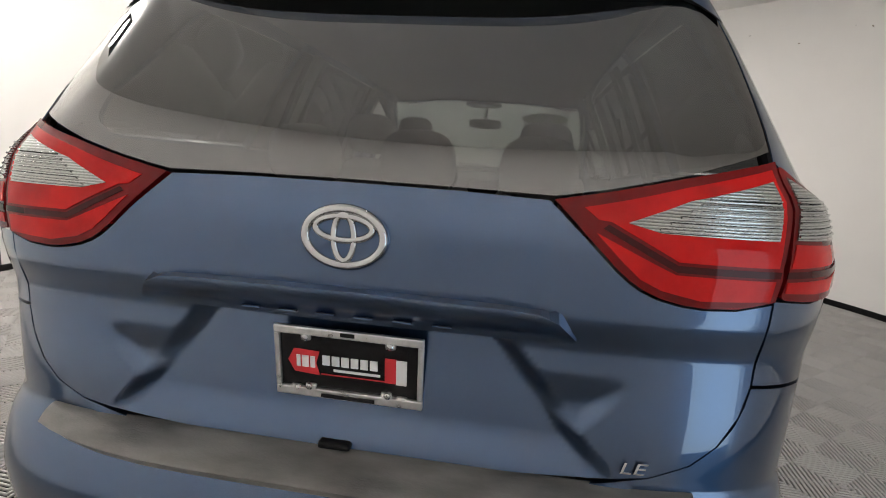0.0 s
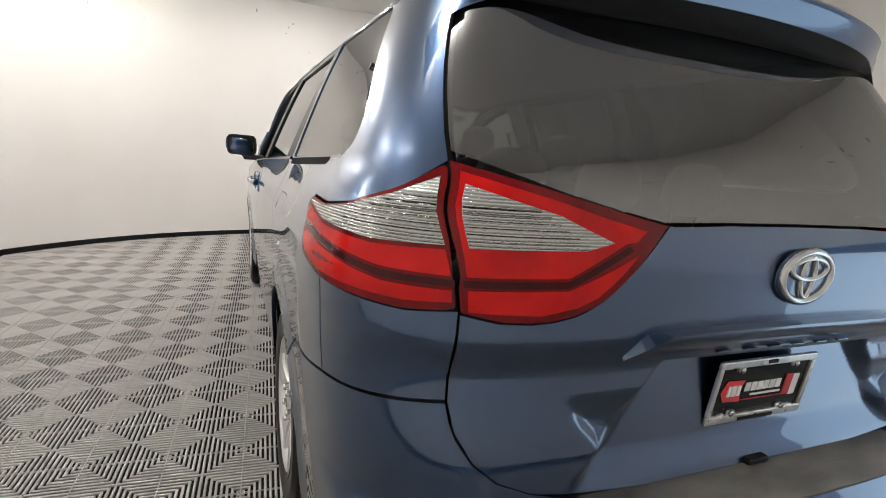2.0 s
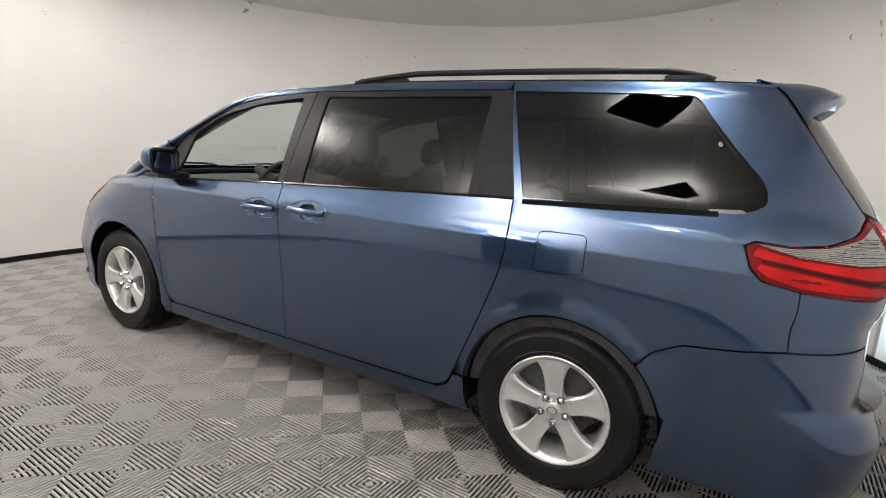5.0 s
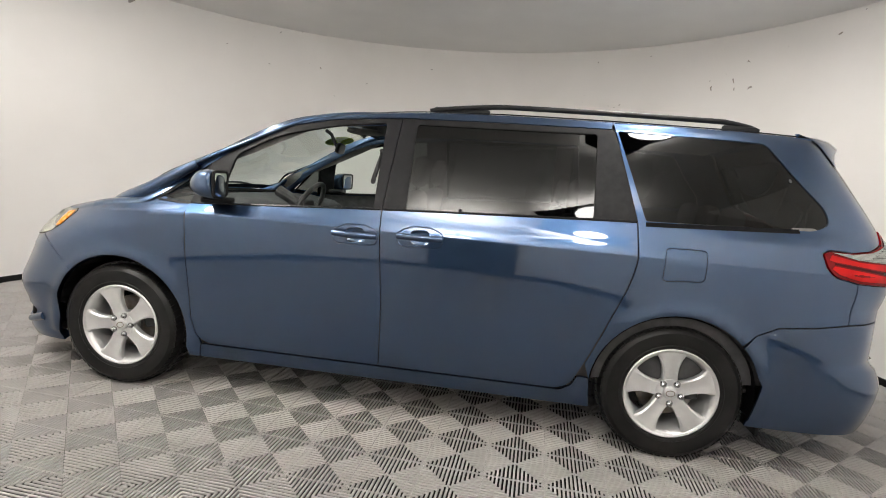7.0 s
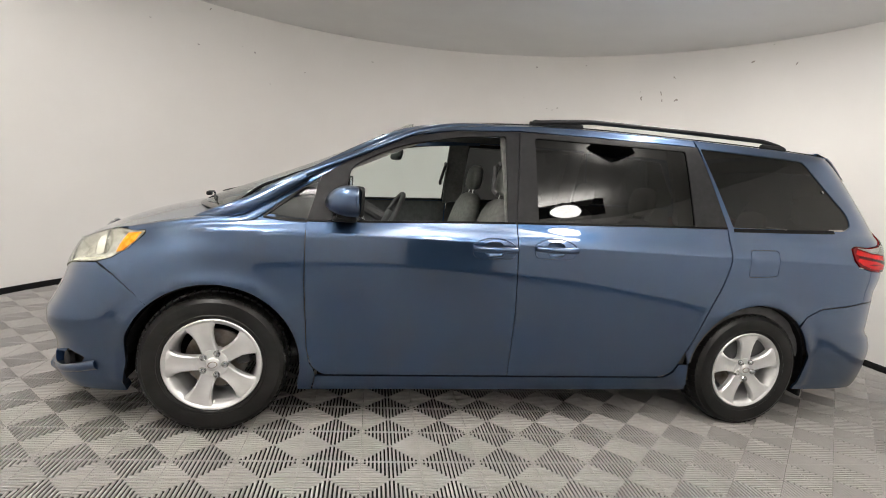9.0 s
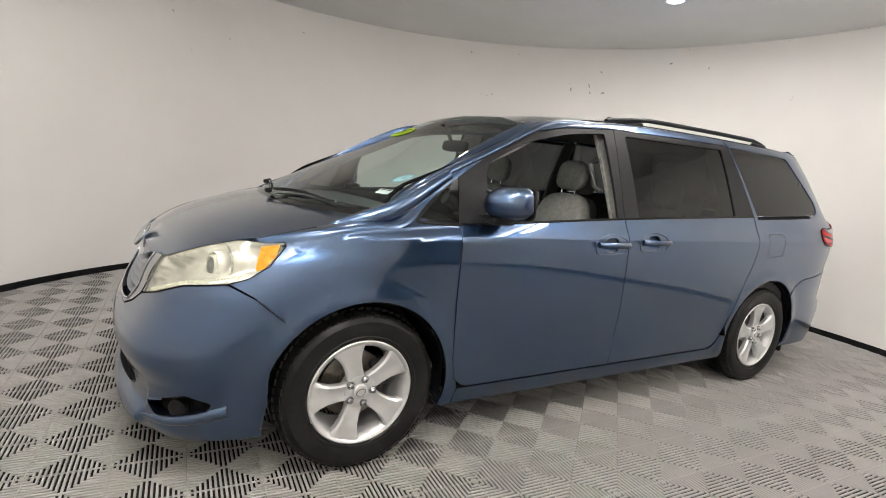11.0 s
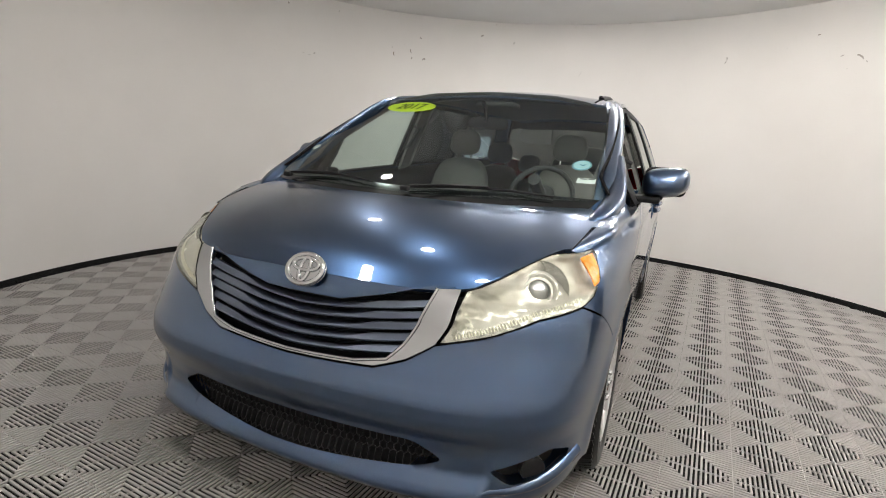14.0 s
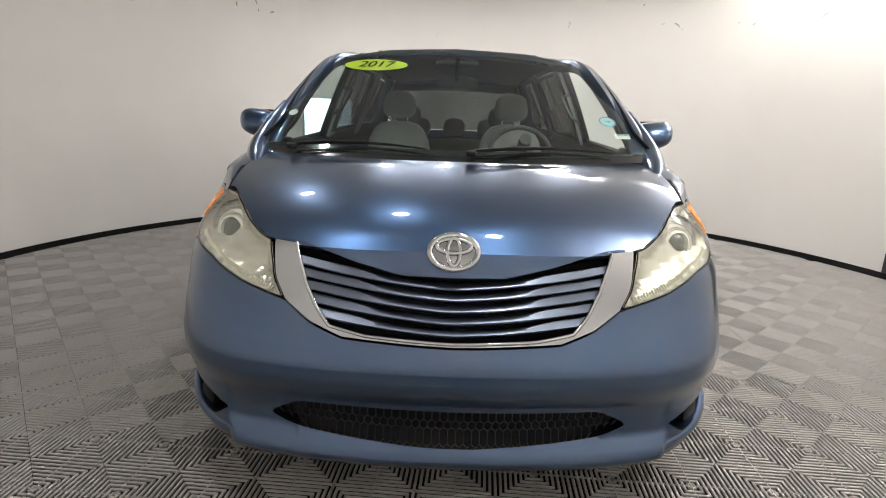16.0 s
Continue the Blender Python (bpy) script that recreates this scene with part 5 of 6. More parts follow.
grille_half = spline([0.60, 0.643, 0.69, 0.777, 0.868, 0.89], [0.30, 0.358, 0.401, 0.441, 0.474, 0.48])


def slat(bm, zc, ym, sag):
    """A blade with a thin front edge in the middle that widens into a broad flat face towards its ends."""
    rows = []
    for y in np.linspace(-ym, ym, 49):
        z = zc + sag * (abs(y) / 0.45) ** 1.5
        w = ease((abs(y) - 0.17) / 0.13)
        face = 0.005 + 0.0155 * w
        deep = 0.034 - 0.020 * w
        rise = 0.019 + 0.003 * w
        pts = [(0.0, -0.004), (0.0015, -0.002), (0.0, 0.001), (-0.003 - 0.006 * w, face), (-0.003 - deep, rise), (-0.045, rise - 0.002), (-0.045, -0.006), (-0.006, -0.006)]
        rows.append([bm.verts.new(on(front, [(fy(y * grille_half(z + h) / grille_half(z), z + h), z + h)], d - 0.007)[0]) for d, h in pts])
    n = len(rows[0])
    for a, b in zip(rows, rows[1:]):
        for k in range(n):
            bm.faces.new((a[k], a[(k + 1) % n], b[(k + 1) % n], b[k]))
    bm.faces.new(rows[0])
    bm.faces.new(rows[-1][::-1])
    bmesh.ops.recalc_face_normals(bm, faces=bm.faces)


for k in range(5):
    bm = bmesh.new()
    zc, sag, ym = 0.760 - 0.031 * k, 0.055 * (1 - 0.06 * k), 0.4
    for _ in range(8):
        ym = grille_half(zc + sag * (ym / 0.45) ** 1.5) + 0.006
    slat(bm, zc, ym, sag)
    smooth(part("grille_slat", bm, SLAT, grille, "dark blue gloss slat"), 40)
bm = bmesh.new()
inner_edge = GIF[3:] + [(-a, z) for a, z in GIF[3:-1][::-1]]
tube(bm, on(front, resample(inner_edge, 0.02, False), 0.004), 0.0055, 8, 1.0)
smooth(part("grille_bead", bm, CHROME, grille, "bright chrome inner edge"), 60)
bm = bmesh.new()
MESH_Y = np.linspace(-0.55, 0.55, 89)
for j in range(5):
    def mesh_z(i, y, j=j):
        return 0.287 + 0.026 * j + 0.016 * (abs(y) / 0.5) ** 2 + (0.005 if (i + j) % 2 == 0 else -0.005)
    row = [(i, y) for i, y in enumerate(MESH_Y) if inside((fy(y, 0.34), mesh_z(i, y)), inset(IN, -0.008))]
    if len(row) > 2:
        lines(bm, [(fy(y, 0.34), mesh_z(i, y)) for i, y in row], front, -0.03, 0.0028, 4)
    for i, y in row:
        if (i + j) % 2 == 0:
            lines(bm, [(fy(y, 0.34), mesh_z(i, y)), (fy(y, 0.34), mesh_z(i, y) + 0.016)], front, -0.03, 0.0028, 4, up=(1, 0, 0))
part("lower_mesh", bm, material("satin_black_mesh", (0.014, 0.014, 0.016), 0.4, spec=0.3), bumper, "black honeycomb mesh")
mirrored("fog_blank", lambda bm: lathe(bm, [(0.042, -0.01), (0.042, 0.012), (0.034, 0.016), (0.0, 0.012)], 24, Matrix.Translation(on(front, [(fy(0.83, 0.318), 0.318)], -0.03)[0]) @ Matrix.Rotation(radians(40), 4, "Z") @ pose(0, 0, 0, 0, 90, 0)), BLACK, bumper)
mirrored("fog_fin", lambda bm: lines(bm, [(fy(0.68 + 0.235 * i / 12, 0.28), 0.258 + 0.012 * (i / 12) + 0.062 * (i / 12) ** 4) for i in range(13)], front, -0.006, [0.006 + 0.016 * (i / 12) ** 0.7 for i in range(13)], 10, 1.15), PAINT, bumper, "painted winglet under the fog lamp pocket")

# headlamp insides
def bowl_at(bm, p, profile, turn=16, tip=82):
    lathe(bm, profile, 32, Matrix.Translation(p) @ Matrix.Rotation(radians(turn), 4, "Z") @ Matrix.Rotation(radians(tip), 4, "Y"))


BEZEL = material("lamp_bezel_silver", (0.84, 0.84, 0.81), 0.22, 0.3, 0.5)
mirrored("projector_ring", lambda bm: bowl_at(bm, (2.075, 0.742, 0.861), [(0.066, -0.03), (0.068, 0.004), (0.060, 0.018), (0.051, 0.004), (0.048, 0.022), (0.041, 0.026), (0.036, 0.012)]), BEZEL, headlamp, "chrome projector ring")
mirrored("projector_lens", lambda bm: bowl_at(bm, (2.075, 0.742, 0.861), [(0.038, 0.01), (0.034, 0.022), (0.022, 0.031), (0, 0.035)]), material("smoky_projector_glass", (0.10, 0.115, 0.11), 0.05, coat=1.0), headlamp, "dark projector lens")
mirrored("high_beam_bowl", lambda bm: bowl_at(bm, (2.125, 0.640, 0.825), [(0.055, 0.012), (0.05, 0.0), (0.03, -0.015), (0.012, -0.02), (0.012, 0.005), (0, 0.008)]), REFLECTOR, headlamp)
mirrored("reflector_bowl", lambda bm: bowl_at(bm, (2.06, 0.742, 0.861), [(0.098, 0.004), (0.094, -0.006), (0.082, -0.016), (0.064, -0.022)]), REFLECTOR, headlamp, "silver reflector bowl")
FLUTE = material("lens_fluting", (0.62, 0.62, 0.53), 0.25, coat=0.4)


def flutes(bm):
    """Short ribs side by side along the lamp's lower edge."""
    edge = [(fy(0.55, 0.722), 0.722), (fy(0.65, 0.757), 0.757), (fy(0.78, 0.812), 0.812), (fx(2.03, 0.842), 0.842)]
    for i, (f, z) in enumerate(resample(edge, 0.0125, False)):
        high = 0.012 + 0.004 * math.sin(i * 0.9) ** 2
        lines(bm, [(f, z), (f - 0.001, z + 0.5 * high), (f - 0.002, z + high)], front, -0.016, [0.0045, 0.0042, 0.0025], 6, up=(1, 0, 0))


mirrored("lens_fluting", flutes, FLUTE, headlamp, "fluted lower band")
mirrored("lamp_gasket", lambda bm: tube(bm, on(front, resample(HL, 0.03), 0.0005), 0.0022, 5, closed=True), GAP, headlamp)

# cowl and wipers
def cowl_top(x, y):
    return (x, y, hood_top(x, y)[2] - 0.012 + 0.02 * max(0, 1.64 - x - 0.16 * (abs(y) / 0.75) ** 2))


CO1 = [(1.66, 0.0), (1.635, 0.35), (1.565, 0.62), (1.47, 0.80), (1.36, 0.835), (1.34, 0.80), (1.42, 0.76), (1.53, 0.62), (1.64, 0.35), (1.70, 0.0)]
CO1 = [(1.668, 0.0), (1.643, 0.35), (1.573, 0.62), (1.475, 0.80), (1.40, 0.84), (1.36, 0.79), (1.46, 0.62), (1.56, 0.35), (1.59, 0.0)]
cowl = patch("cowl", CO1 + [(x, -y) for x, y in CO1[::-1][1:-1]], cowl_top, BLACK, van, gap=0, thick=0.02)


def wiper(y0, y1, name):
    pts = [screen(y0 + (y1 - y0) * i / 16, 1.118 + 0.016 * math.sin(math.pi * i / 16) + 0.006 * i / 16) for i in range(17)]
    bm = bmesh.new()
    tube(bm, [(x + 0.006, y, z + 0.008) for x, y, z in pts], 0.0045, 6, 1.4, taper=True)
    w = smooth(part(name, bm, BLACK, van, "black wiper"), 50)
    bm = bmesh.new()
    x, y, z = screen(y0, 1.115)
    tube(bm, [(x + 0.03, y, z + 0.01), (x + 0.025, y + (y1 - y0) * 0.03, z + 0.02), (pts[4][0] + 0.012, pts[4][1], pts[4][2] + 0.016), (pts[9][0] + 0.008, pts[9][1], pts[9][2] + 0.014)], 0.0065, 8, 0.7)
    box(bm, (x + 0.012, y - 0.02, z - 0.005), (x + 0.045, y + 0.02, z + 0.018), 0.007)
    smooth(part("wiper_arm", bm, BLACK, w), 50)


wiper(0.06, 0.66, "wiper")
wiper(-0.68, -0.12, "wiper")
mirrored("screen_moulding", lambda bm: tube(bm, [(screen_edge(z)[0] + 0.004, screen_edge(z)[1] - 0.008, z + 0.004) for z in np.linspace(1.11, 1.555, 22)], 0.008, 6), GAP, windshield)
TOPB = [(y, z) for y, z in ((0.60, 1.614), (0.4, 1.650), (0.0, 1.667))]
SHADE = [(0.64, 1.585)] + TOPB + [(-y, z) for y, z in TOPB[::-1][1:]] + [(-0.64, 1.585), (-0.4, 1.622), (0, 1.64), (0.4, 1.622)]
patch("shade_band", SHADE, screen, GLOSSBLACK, windshield, off=-0.006, thick=0, gap=0.001, step=0.04)
FRIT = [(0.83, 1.135), (0.6, 1.142), (0.3, 1.136), (0.0, 1.133), (-0.3, 1.136), (-0.6, 1.142), (-0.83, 1.135), (-0.8, 1.10), (-0.5, 1.095), (0, 1.09), (0.5, 1.095), (0.8, 1.10)]
patch("frit_band", FRIT, screen, GLOSSBLACK, windshield, off=-0.006, thick=0, gap=0.001, step=0.04)

# stickers on the windscreen
YEAR = material("chartreuse_vinyl", (0.30, 0.46, 0.006), 0.6, spec=0.15)
ell = lambda y, z, a, b, n=36: [(y + a * math.cos(2 * math.pi * i / n), z + b * math.sin(2 * math.pi * i / n)) for i in range(n)]
year = patch("year_sticker", ell(-0.456, 1.535, 0.18, 0.036), screen, YEAR, windshield, off=0.003, thick=0, gap=0, step=0.03, label="chartreuse oval year sticker")
fc = bpy.data.curves.new("year_digits", "FONT")
fc.body, fc.size, fc.align_x, fc.align_y, fc.shear = "2017", 0.115, "CENTER", "CENTER", 0.25
fc.offset = 0.001
fo = new("year_digits_curve", fc)
bpy.context.view_layer.update()
me = bpy.data.meshes.new_from_object(fo.evaluated_get(bpy.context.evaluated_depsgraph_get()))
bpy.data.objects.remove(fo)
for v in me.vertices:
    y, z = -0.456 + v.co.x * 0.86, 1.535 + v.co.y * 0.47
    p = Vector(screen(y, z))
    n = (Vector(screen(y, z + 0.01)) - Vector(screen(y, z - 0.01))).cross(Vector(screen(y + 0.01, z)) - Vector(screen(y - 0.01, z))).normalized()
    v.co = p + (n if n.x > 0 else -n) * 0.006
me.materials.clear()
me.materials.append(GAP)
tx = new("year_digits", me)
tx.parent = year
STICK = material("pale_blue_sticker", (0.45, 0.68, 0.75), 0.5)
DEEP = material("teal_sticker_print", (0.05, 0.25, 0.33), 0.5)
disc = patch("service_sticker", ell(0.709, 1.267, 0.042, 0.022), screen, STICK, windshield, off=-0.004, thick=0, gap=0, step=0.02, label="round pale blue sticker")
patch("sticker_ring", ell(0.709, 1.267, 0.041, 0.0215), screen, DEEP, disc, holes=[ell(0.709, 1.267, 0.036, 0.0188)], off=-0.0025, thick=0, gap=0, step=0.02)
patch("sticker_mark", [(0.693, 1.272), (0.715, 1.262), (0.728, 1.272), (0.712, 1.268)], screen, DEEP, disc, off=-0.0025, thick=0, gap=0, step=0.02)
stock = patch("stock_label", [(0.715, 1.214), (0.79, 1.214), (0.79, 1.193), (0.715, 1.193)], screen, WHITE, windshield, off=-0.004, thick=0, gap=0, step=0.02, label="white stock label with grey print bars")
for k, (a, b) in enumerate(((0.725, 0.755), (0.76, 0.785))):
    patch("print_bar", [(a, 1.2115), (b, 1.2115), (b, 1.2075), (a, 1.2075)], screen, TRIM, stock, off=-0.0025, thick=0, gap=0, step=0.02)
patch("round_sticker", ell(-0.775, 1.265, 0.022, 0.013), screen, WHITE, windshield, off=-0.004, thick=0, gap=0, step=0.02)
mirrored("mud_flap", lambda bm: box(bm, (-1.975, 0.76, 0.17), (-1.955, 0.93, 0.40), 0.006), BLACK, van)
mirrored("hood_gap", lambda bm: tube(bm, [(x, hood_side(x), hood_top(x, hood_side(x))[2] - 0.001) for x in np.linspace(1.45, 1.94, 24)], 0.0032, 6), GAP, hood)

# ---------------------------------------------------------------- the cabin
def inner(x, z):
    p = side(x, z)
    return (p[0], p[1] - 0.055, p[2])


DT = [(1.05, 0.36), (1.05, belt(1.05) - 0.01), (0.05, belt(0.05) - 0.01), (0.05, 0.36)]
patch("door_trim", DT, inner, TRIM, front_door, thick=0, gap=0, step=0.1, both=True)
ST2 = [(0.04, 0.36), (0.04, belt(0.04) - 0.01), (-1.2, belt(-1.2) - 0.01), (-2.1, belt(-2.1) - 0.01), (-2.2, 1.0), (-2.2, 0.45), (-1.0, 0.36)]
patch("cabin_side_trim", ST2, inner, TRIM, van, thick=0, gap=0, step=0.12, both=True)
for a, b in ((0.075, -0.085), (-0.97, -1.10)):
    patch("pillar_trim", [(a, 1.12), (a + 0.02, 1.64), (b + 0.02, 1.64), (b, 1.15)], inner, SEAT, van, thick=0.02, gap=0, step=0.1, both=True)
up2 = [(screen_edge(z)[0] - 0.03, z) for z in (1.12, 1.2, 1.3, 1.4, 1.5, 1.57)]
patch("screen_pillar_trim", up2 + [(x - 0.10, z - 0.015) for x, z in up2[::-1]], inner, SEAT, van, thick=0.0, gap=0, step=0.05, both=True)


def liner(x, y):
    p = roof_top(x, y)
    return (x, y, p[2] - 0.045)


LN = [(0.42, 0.0), (0.40, 0.5), (0.35, 0.60), (0.0, 0.66), (-0.6, 0.66), (-1.4, 0.65), (-2.05, 0.62), (-2.1, 0.0)]
patch("headliner", LN + [(x, -y) for x, y in LN[::-1][1:-1]], liner, HEADLINER, van, thick=0.0, gap=0, step=0.12)
bm = bmesh.new()
box(bm, (-2.35, -0.86, 0.36), (1.25, 0.86, 0.41), 0.02)
part("cabin_floor", bm, TRIM, van)


def shell(bm, w, h, d, k=3.2, m=None, taper=0.0, lean_top=0.0):
    """A padded block: rounded box of width w (y), height h (z), depth d (x), its foot at z = 0."""
    r = bmesh.ops.create_cube(bm, size=2)
    bmesh.ops.subdivide_edges(bm, edges=list({e for v in r["verts"] for e in v.link_edges}), cuts=5, use_grid_fill=True)
    vs = [v for v in bm.verts if not v.tag]
    for v in vs:
        v.tag = True
        x, y, z = v.co
        n = max(abs(x), abs(y), abs(z)) / ((abs(x) ** k + abs(y) ** k + abs(z) ** k) ** (1 / k))
        x, y, z = x * n, y * n, z * n
        zz = (z + 1) / 2
        v.co = (x * d / 2 - lean_top * zz, y * w / 2 * (1 - taper * zz), zz * h)
        if m:
            v.co = m @ v.co
    return vs


def seat(x, y, w, name, high=0.62, base=0.62):
    bm = bmesh.new()
    shell(bm, w, 0.16, 0.52, 4, Matrix.Translation((x + 0.22, y, base - 0.16)))
    s = smooth(part(name, bm, SEAT, van, "grey cloth seat"), 60)
    bm = bmesh.new()
    shell(bm, w, high, 0.16, 3.6, Matrix.Translation((x, y, base - 0.06)), 0.22, 0.17)
    smooth(part("backrest", bm, SEAT, s), 60)
    n = 1 if w < 0.7 else 3
    for k in range(n):
        yy = y + (k - (n - 1) / 2) * w / n * 0.92
        hb = base + high - 0.04
        bm = bmesh.new()
        shell(bm, 0.25, 0.19, 0.10, 3, Matrix.Translation((x - 0.175, yy, hb)), 0.12, 0.02)
        smooth(part("headrest", bm, SEAT, s), 60)
        for q in (-0.06, 0.06):
            bm = bmesh.new()
            tube(bm, [(x - 0.16, yy + q, hb - 0.06), (x - 0.175, yy + q, hb + 0.05)], 0.006, 8)
            part("headrest_post", bm, CHROME, s)
    return s


for y in (0.40, -0.40):
    seat(0.12, y, 0.54, "front_seat", 0.66, 0.64)
for y in (0.42, -0.42):
    seat(-0.82, y, 0.50, "second_row_seat", 0.60, 0.64)
seat(-1.72, 0, 1.2, "third_row_seat", 0.52, 0.62)

# dashboard, steering wheel, mirror
bm = bmesh.new()
prof = [(0.86, 0.55), (0.84, 0.75), (0.80, 0.92), (0.82, 1.00), (0.90, 1.045), (1.05, 1.065), (1.30, 1.075), (1.52, 1.075), (1.55, 0.9), (1.3, 0.55)]
rows = []
for y in np.linspace(-0.82, 0.82, 25):
    hump = 0.035 * math.exp(-((y - 0.38) / 0.2) ** 2)
    k = 1 - 0.06 * (abs(y) / 0.82) ** 3
    rows.append([bm.verts.new((x - (0.20 * (abs(y) / 0.82) ** 2 if x > 1.2 else 0), y, z + (hump if z > 0.95 and x < 1.15 else 0))) for x, z in prof])
for a, b in zip(rows, rows[1:]):
    for j in range(len(prof)):
        bm.faces.new((a[j], a[(j + 1) % len(prof)], b[(j + 1) % len(prof)], b[j]))
bm.faces.new(rows[0])
bm.faces.new(rows[-1][::-1])
bmesh.ops.recalc_face_normals(bm, faces=bm.faces)
dash = smooth(part("dashboard", bm, TRIM, van, "dark grey moulded dashboard"), 50)
bm = bmesh.new()
box(bm, (0.80, -0.13, 0.80), (0.86, 0.13, 1.03), 0.02)
part("centre_stack", bm, GLOSSBLACK, dash)
bm = bmesh.new()
box(bm, (0.795, 0.22, 0.98), (0.84, 0.54, 1.07), 0.02)
part("instrument_cluster", bm, GLOSSBLACK, dash)
wheel_m = Matrix.Translation((0.665, 0.39, 1.06)) @ Matrix.Rotation(radians(-28), 4, "Y")
bm = bmesh.new()
tube(bm, [wheel_m @ Vector((0, 0.185 * math.cos(a), 0.185 * math.sin(a))) for a in np.linspace(0, 2 * math.pi, 40, endpoint=False)], 0.0155, 10, closed=True, up=(1, 0, 0.4))
steer = smooth(part("steering_wheel", bm, TRIM, van, "dark steering wheel"), 60)
bm = bmesh.new()
for a in (0, math.pi, -math.pi / 2):
    tube(bm, [wheel_m @ Vector((0.015, 0.04 * math.cos(a), 0.04 * math.sin(a))), wheel_m @ Vector((0, 0.18 * math.cos(a), 0.18 * math.sin(a)))], 0.017, 8, 0.6)
shell(bm, 0.16, 0.13, 0.05, 3, wheel_m @ Matrix.Translation((0.01, 0, -0.065)))
tube(bm, [wheel_m @ Vector((0.02, 0, 0)), wheel_m @ Vector((0.22, 0, 0))], 0.035, 10)
part("steering_hub", bm, TRIM, steer)
bm = bmesh.new()
shell(bm, 0.25, 0.075, 0.035, 4, Matrix.Translation((0.60, 0, 1.43)) @ pose(0, 0, 0, 0, -12, 8))
tube(bm, [(0.62, 0, 1.48), (0.66, 0, 1.56), (0.70, 0, 1.585)], 0.012, 8)
smooth(part("cabin_mirror", bm, BLACK, van, "black interior rear-view mirror"), 50)
bm = bmesh.new()
shell(bm, 0.26, 0.035, 0.22, 4, Matrix.Translation((0.42, 0, 1.575)))
smooth(part("overhead_console", bm, SEAT, van), 50)


def grab(bm):
    p = [inner(0.12, 1.30), inner(0.10, 1.47)]
    tube(bm, [(p[0][0], p[0][1], 1.28), (p[0][0] + 0.01, p[0][1] - 0.05, 1.30), (p[1][0] + 0.01, p[1][1] - 0.05, 1.43), (p[1][0], p[1][1], 1.45)], 0.013, 8)


mirrored("grab_handle", grab, TRIM, van)

# ---------------------------------------------------------------- the round booth
def ring_wall(name, r0, r1, z0, z1, mat, n=160):
    bm = bmesh.new()
    vs = []
    for k in range(n):
        a = 2 * math.pi * k / n
        c, s = math.cos(a), math.sin(a)
        vs.append([bm.verts.new((ROOM_X + r * c, ROOM_Y + r * s, z)) for r, z in ((r0, z0), (r0, z1), (r1, z1), (r1, z0))])
    for k in range(n):
        a, b = vs[k], vs[(k + 1) % n]
        for j in range(4):
            bm.faces.new((a[j], a[(j + 1) % 4], b[(j + 1) % 4], b[j]))
    bmesh.ops.recalc_face_normals(bm, faces=bm.faces)
    return smooth(part(name, bm, mat), 30)


def booth_wall(a0, a1, z1, n=180):
    """The round wall, with a low loading opening cut through between two bearings."""
    bm = bmesh.new()
    r0, r1 = ROOM_R, ROOM_R + 0.12
    for k in range(n):
        a, b = 360 * k / n, 360 * (k + 1) / n
        low = z1 if a0 <= a < a1 else -0.02
        ring = []
        for deg in (a, b):
            c, s = math.cos(radians(deg)), math.sin(radians(deg))
            ring.append([bm.verts.new((ROOM_X + r * c, ROOM_Y + r * s, z)) for r, z in ((r0, low), (r0, ROOM_H + 0.1), (r1, ROOM_H + 0.1), (r1, low))])
        p, q = ring
        for j in range(4):
            bm.faces.new((p[j], p[(j + 1) % 4], q[(j + 1) % 4], q[j]))
        if low > 0 and not a0 <= 360 * (k - 1) / n < a1 or low < 0 and a0 <= 360 * (k - 1) / n < a1:
            bm.faces.new(p[::-1])
    for deg in (a0, a1):
        c, s = math.cos(radians(deg)), math.sin(radians(deg))
        bm.faces.new([bm.verts.new((ROOM_X + r * c, ROOM_Y + r * s, z)) for r, z in ((r0, -0.02), (r0, z1), (r1, z1), (r1, -0.02))])
    bmesh.ops.remove_doubles(bm, verts=bm.verts, dist=0.0005)
    bmesh.ops.recalc_face_normals(bm, faces=bm.faces)
    return smooth(part("wall_round", bm, WALLPAINT), 30)


OPEN_A, OPEN_B, OPEN_H = 200.5, 211.5, 1.5
tagged(booth_wall(OPEN_A, OPEN_B, OPEN_H), "smooth curved warm white booth wall with scuffs near its top", "wall", kind="structure")
tagged(ring_wall("baseboard", ROOM_R - 0.012, ROOM_R - 0.001, -0.02, 0.055, GLOSSBLACK), "thin black strip along the foot of the round wall", "baseboard", kind="structure")
bm = bmesh.new()
bmesh.ops.create_circle(bm, cap_ends=True, segments=160, radius=ROOM_R + 0.05, matrix=Matrix.Translation((ROOM_X, ROOM_Y, ROOM_H)))
bmesh.ops.solidify(bm, geom=bm.faces[:], thickness=-0.1)
tagged(part("ceiling", bm, CEILPAINT), "flat off-white booth ceiling", "ceiling", kind="structure")
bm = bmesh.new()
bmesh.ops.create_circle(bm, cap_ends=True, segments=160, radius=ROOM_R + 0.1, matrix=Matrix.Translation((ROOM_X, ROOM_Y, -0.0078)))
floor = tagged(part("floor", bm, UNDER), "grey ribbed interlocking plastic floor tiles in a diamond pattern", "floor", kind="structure")

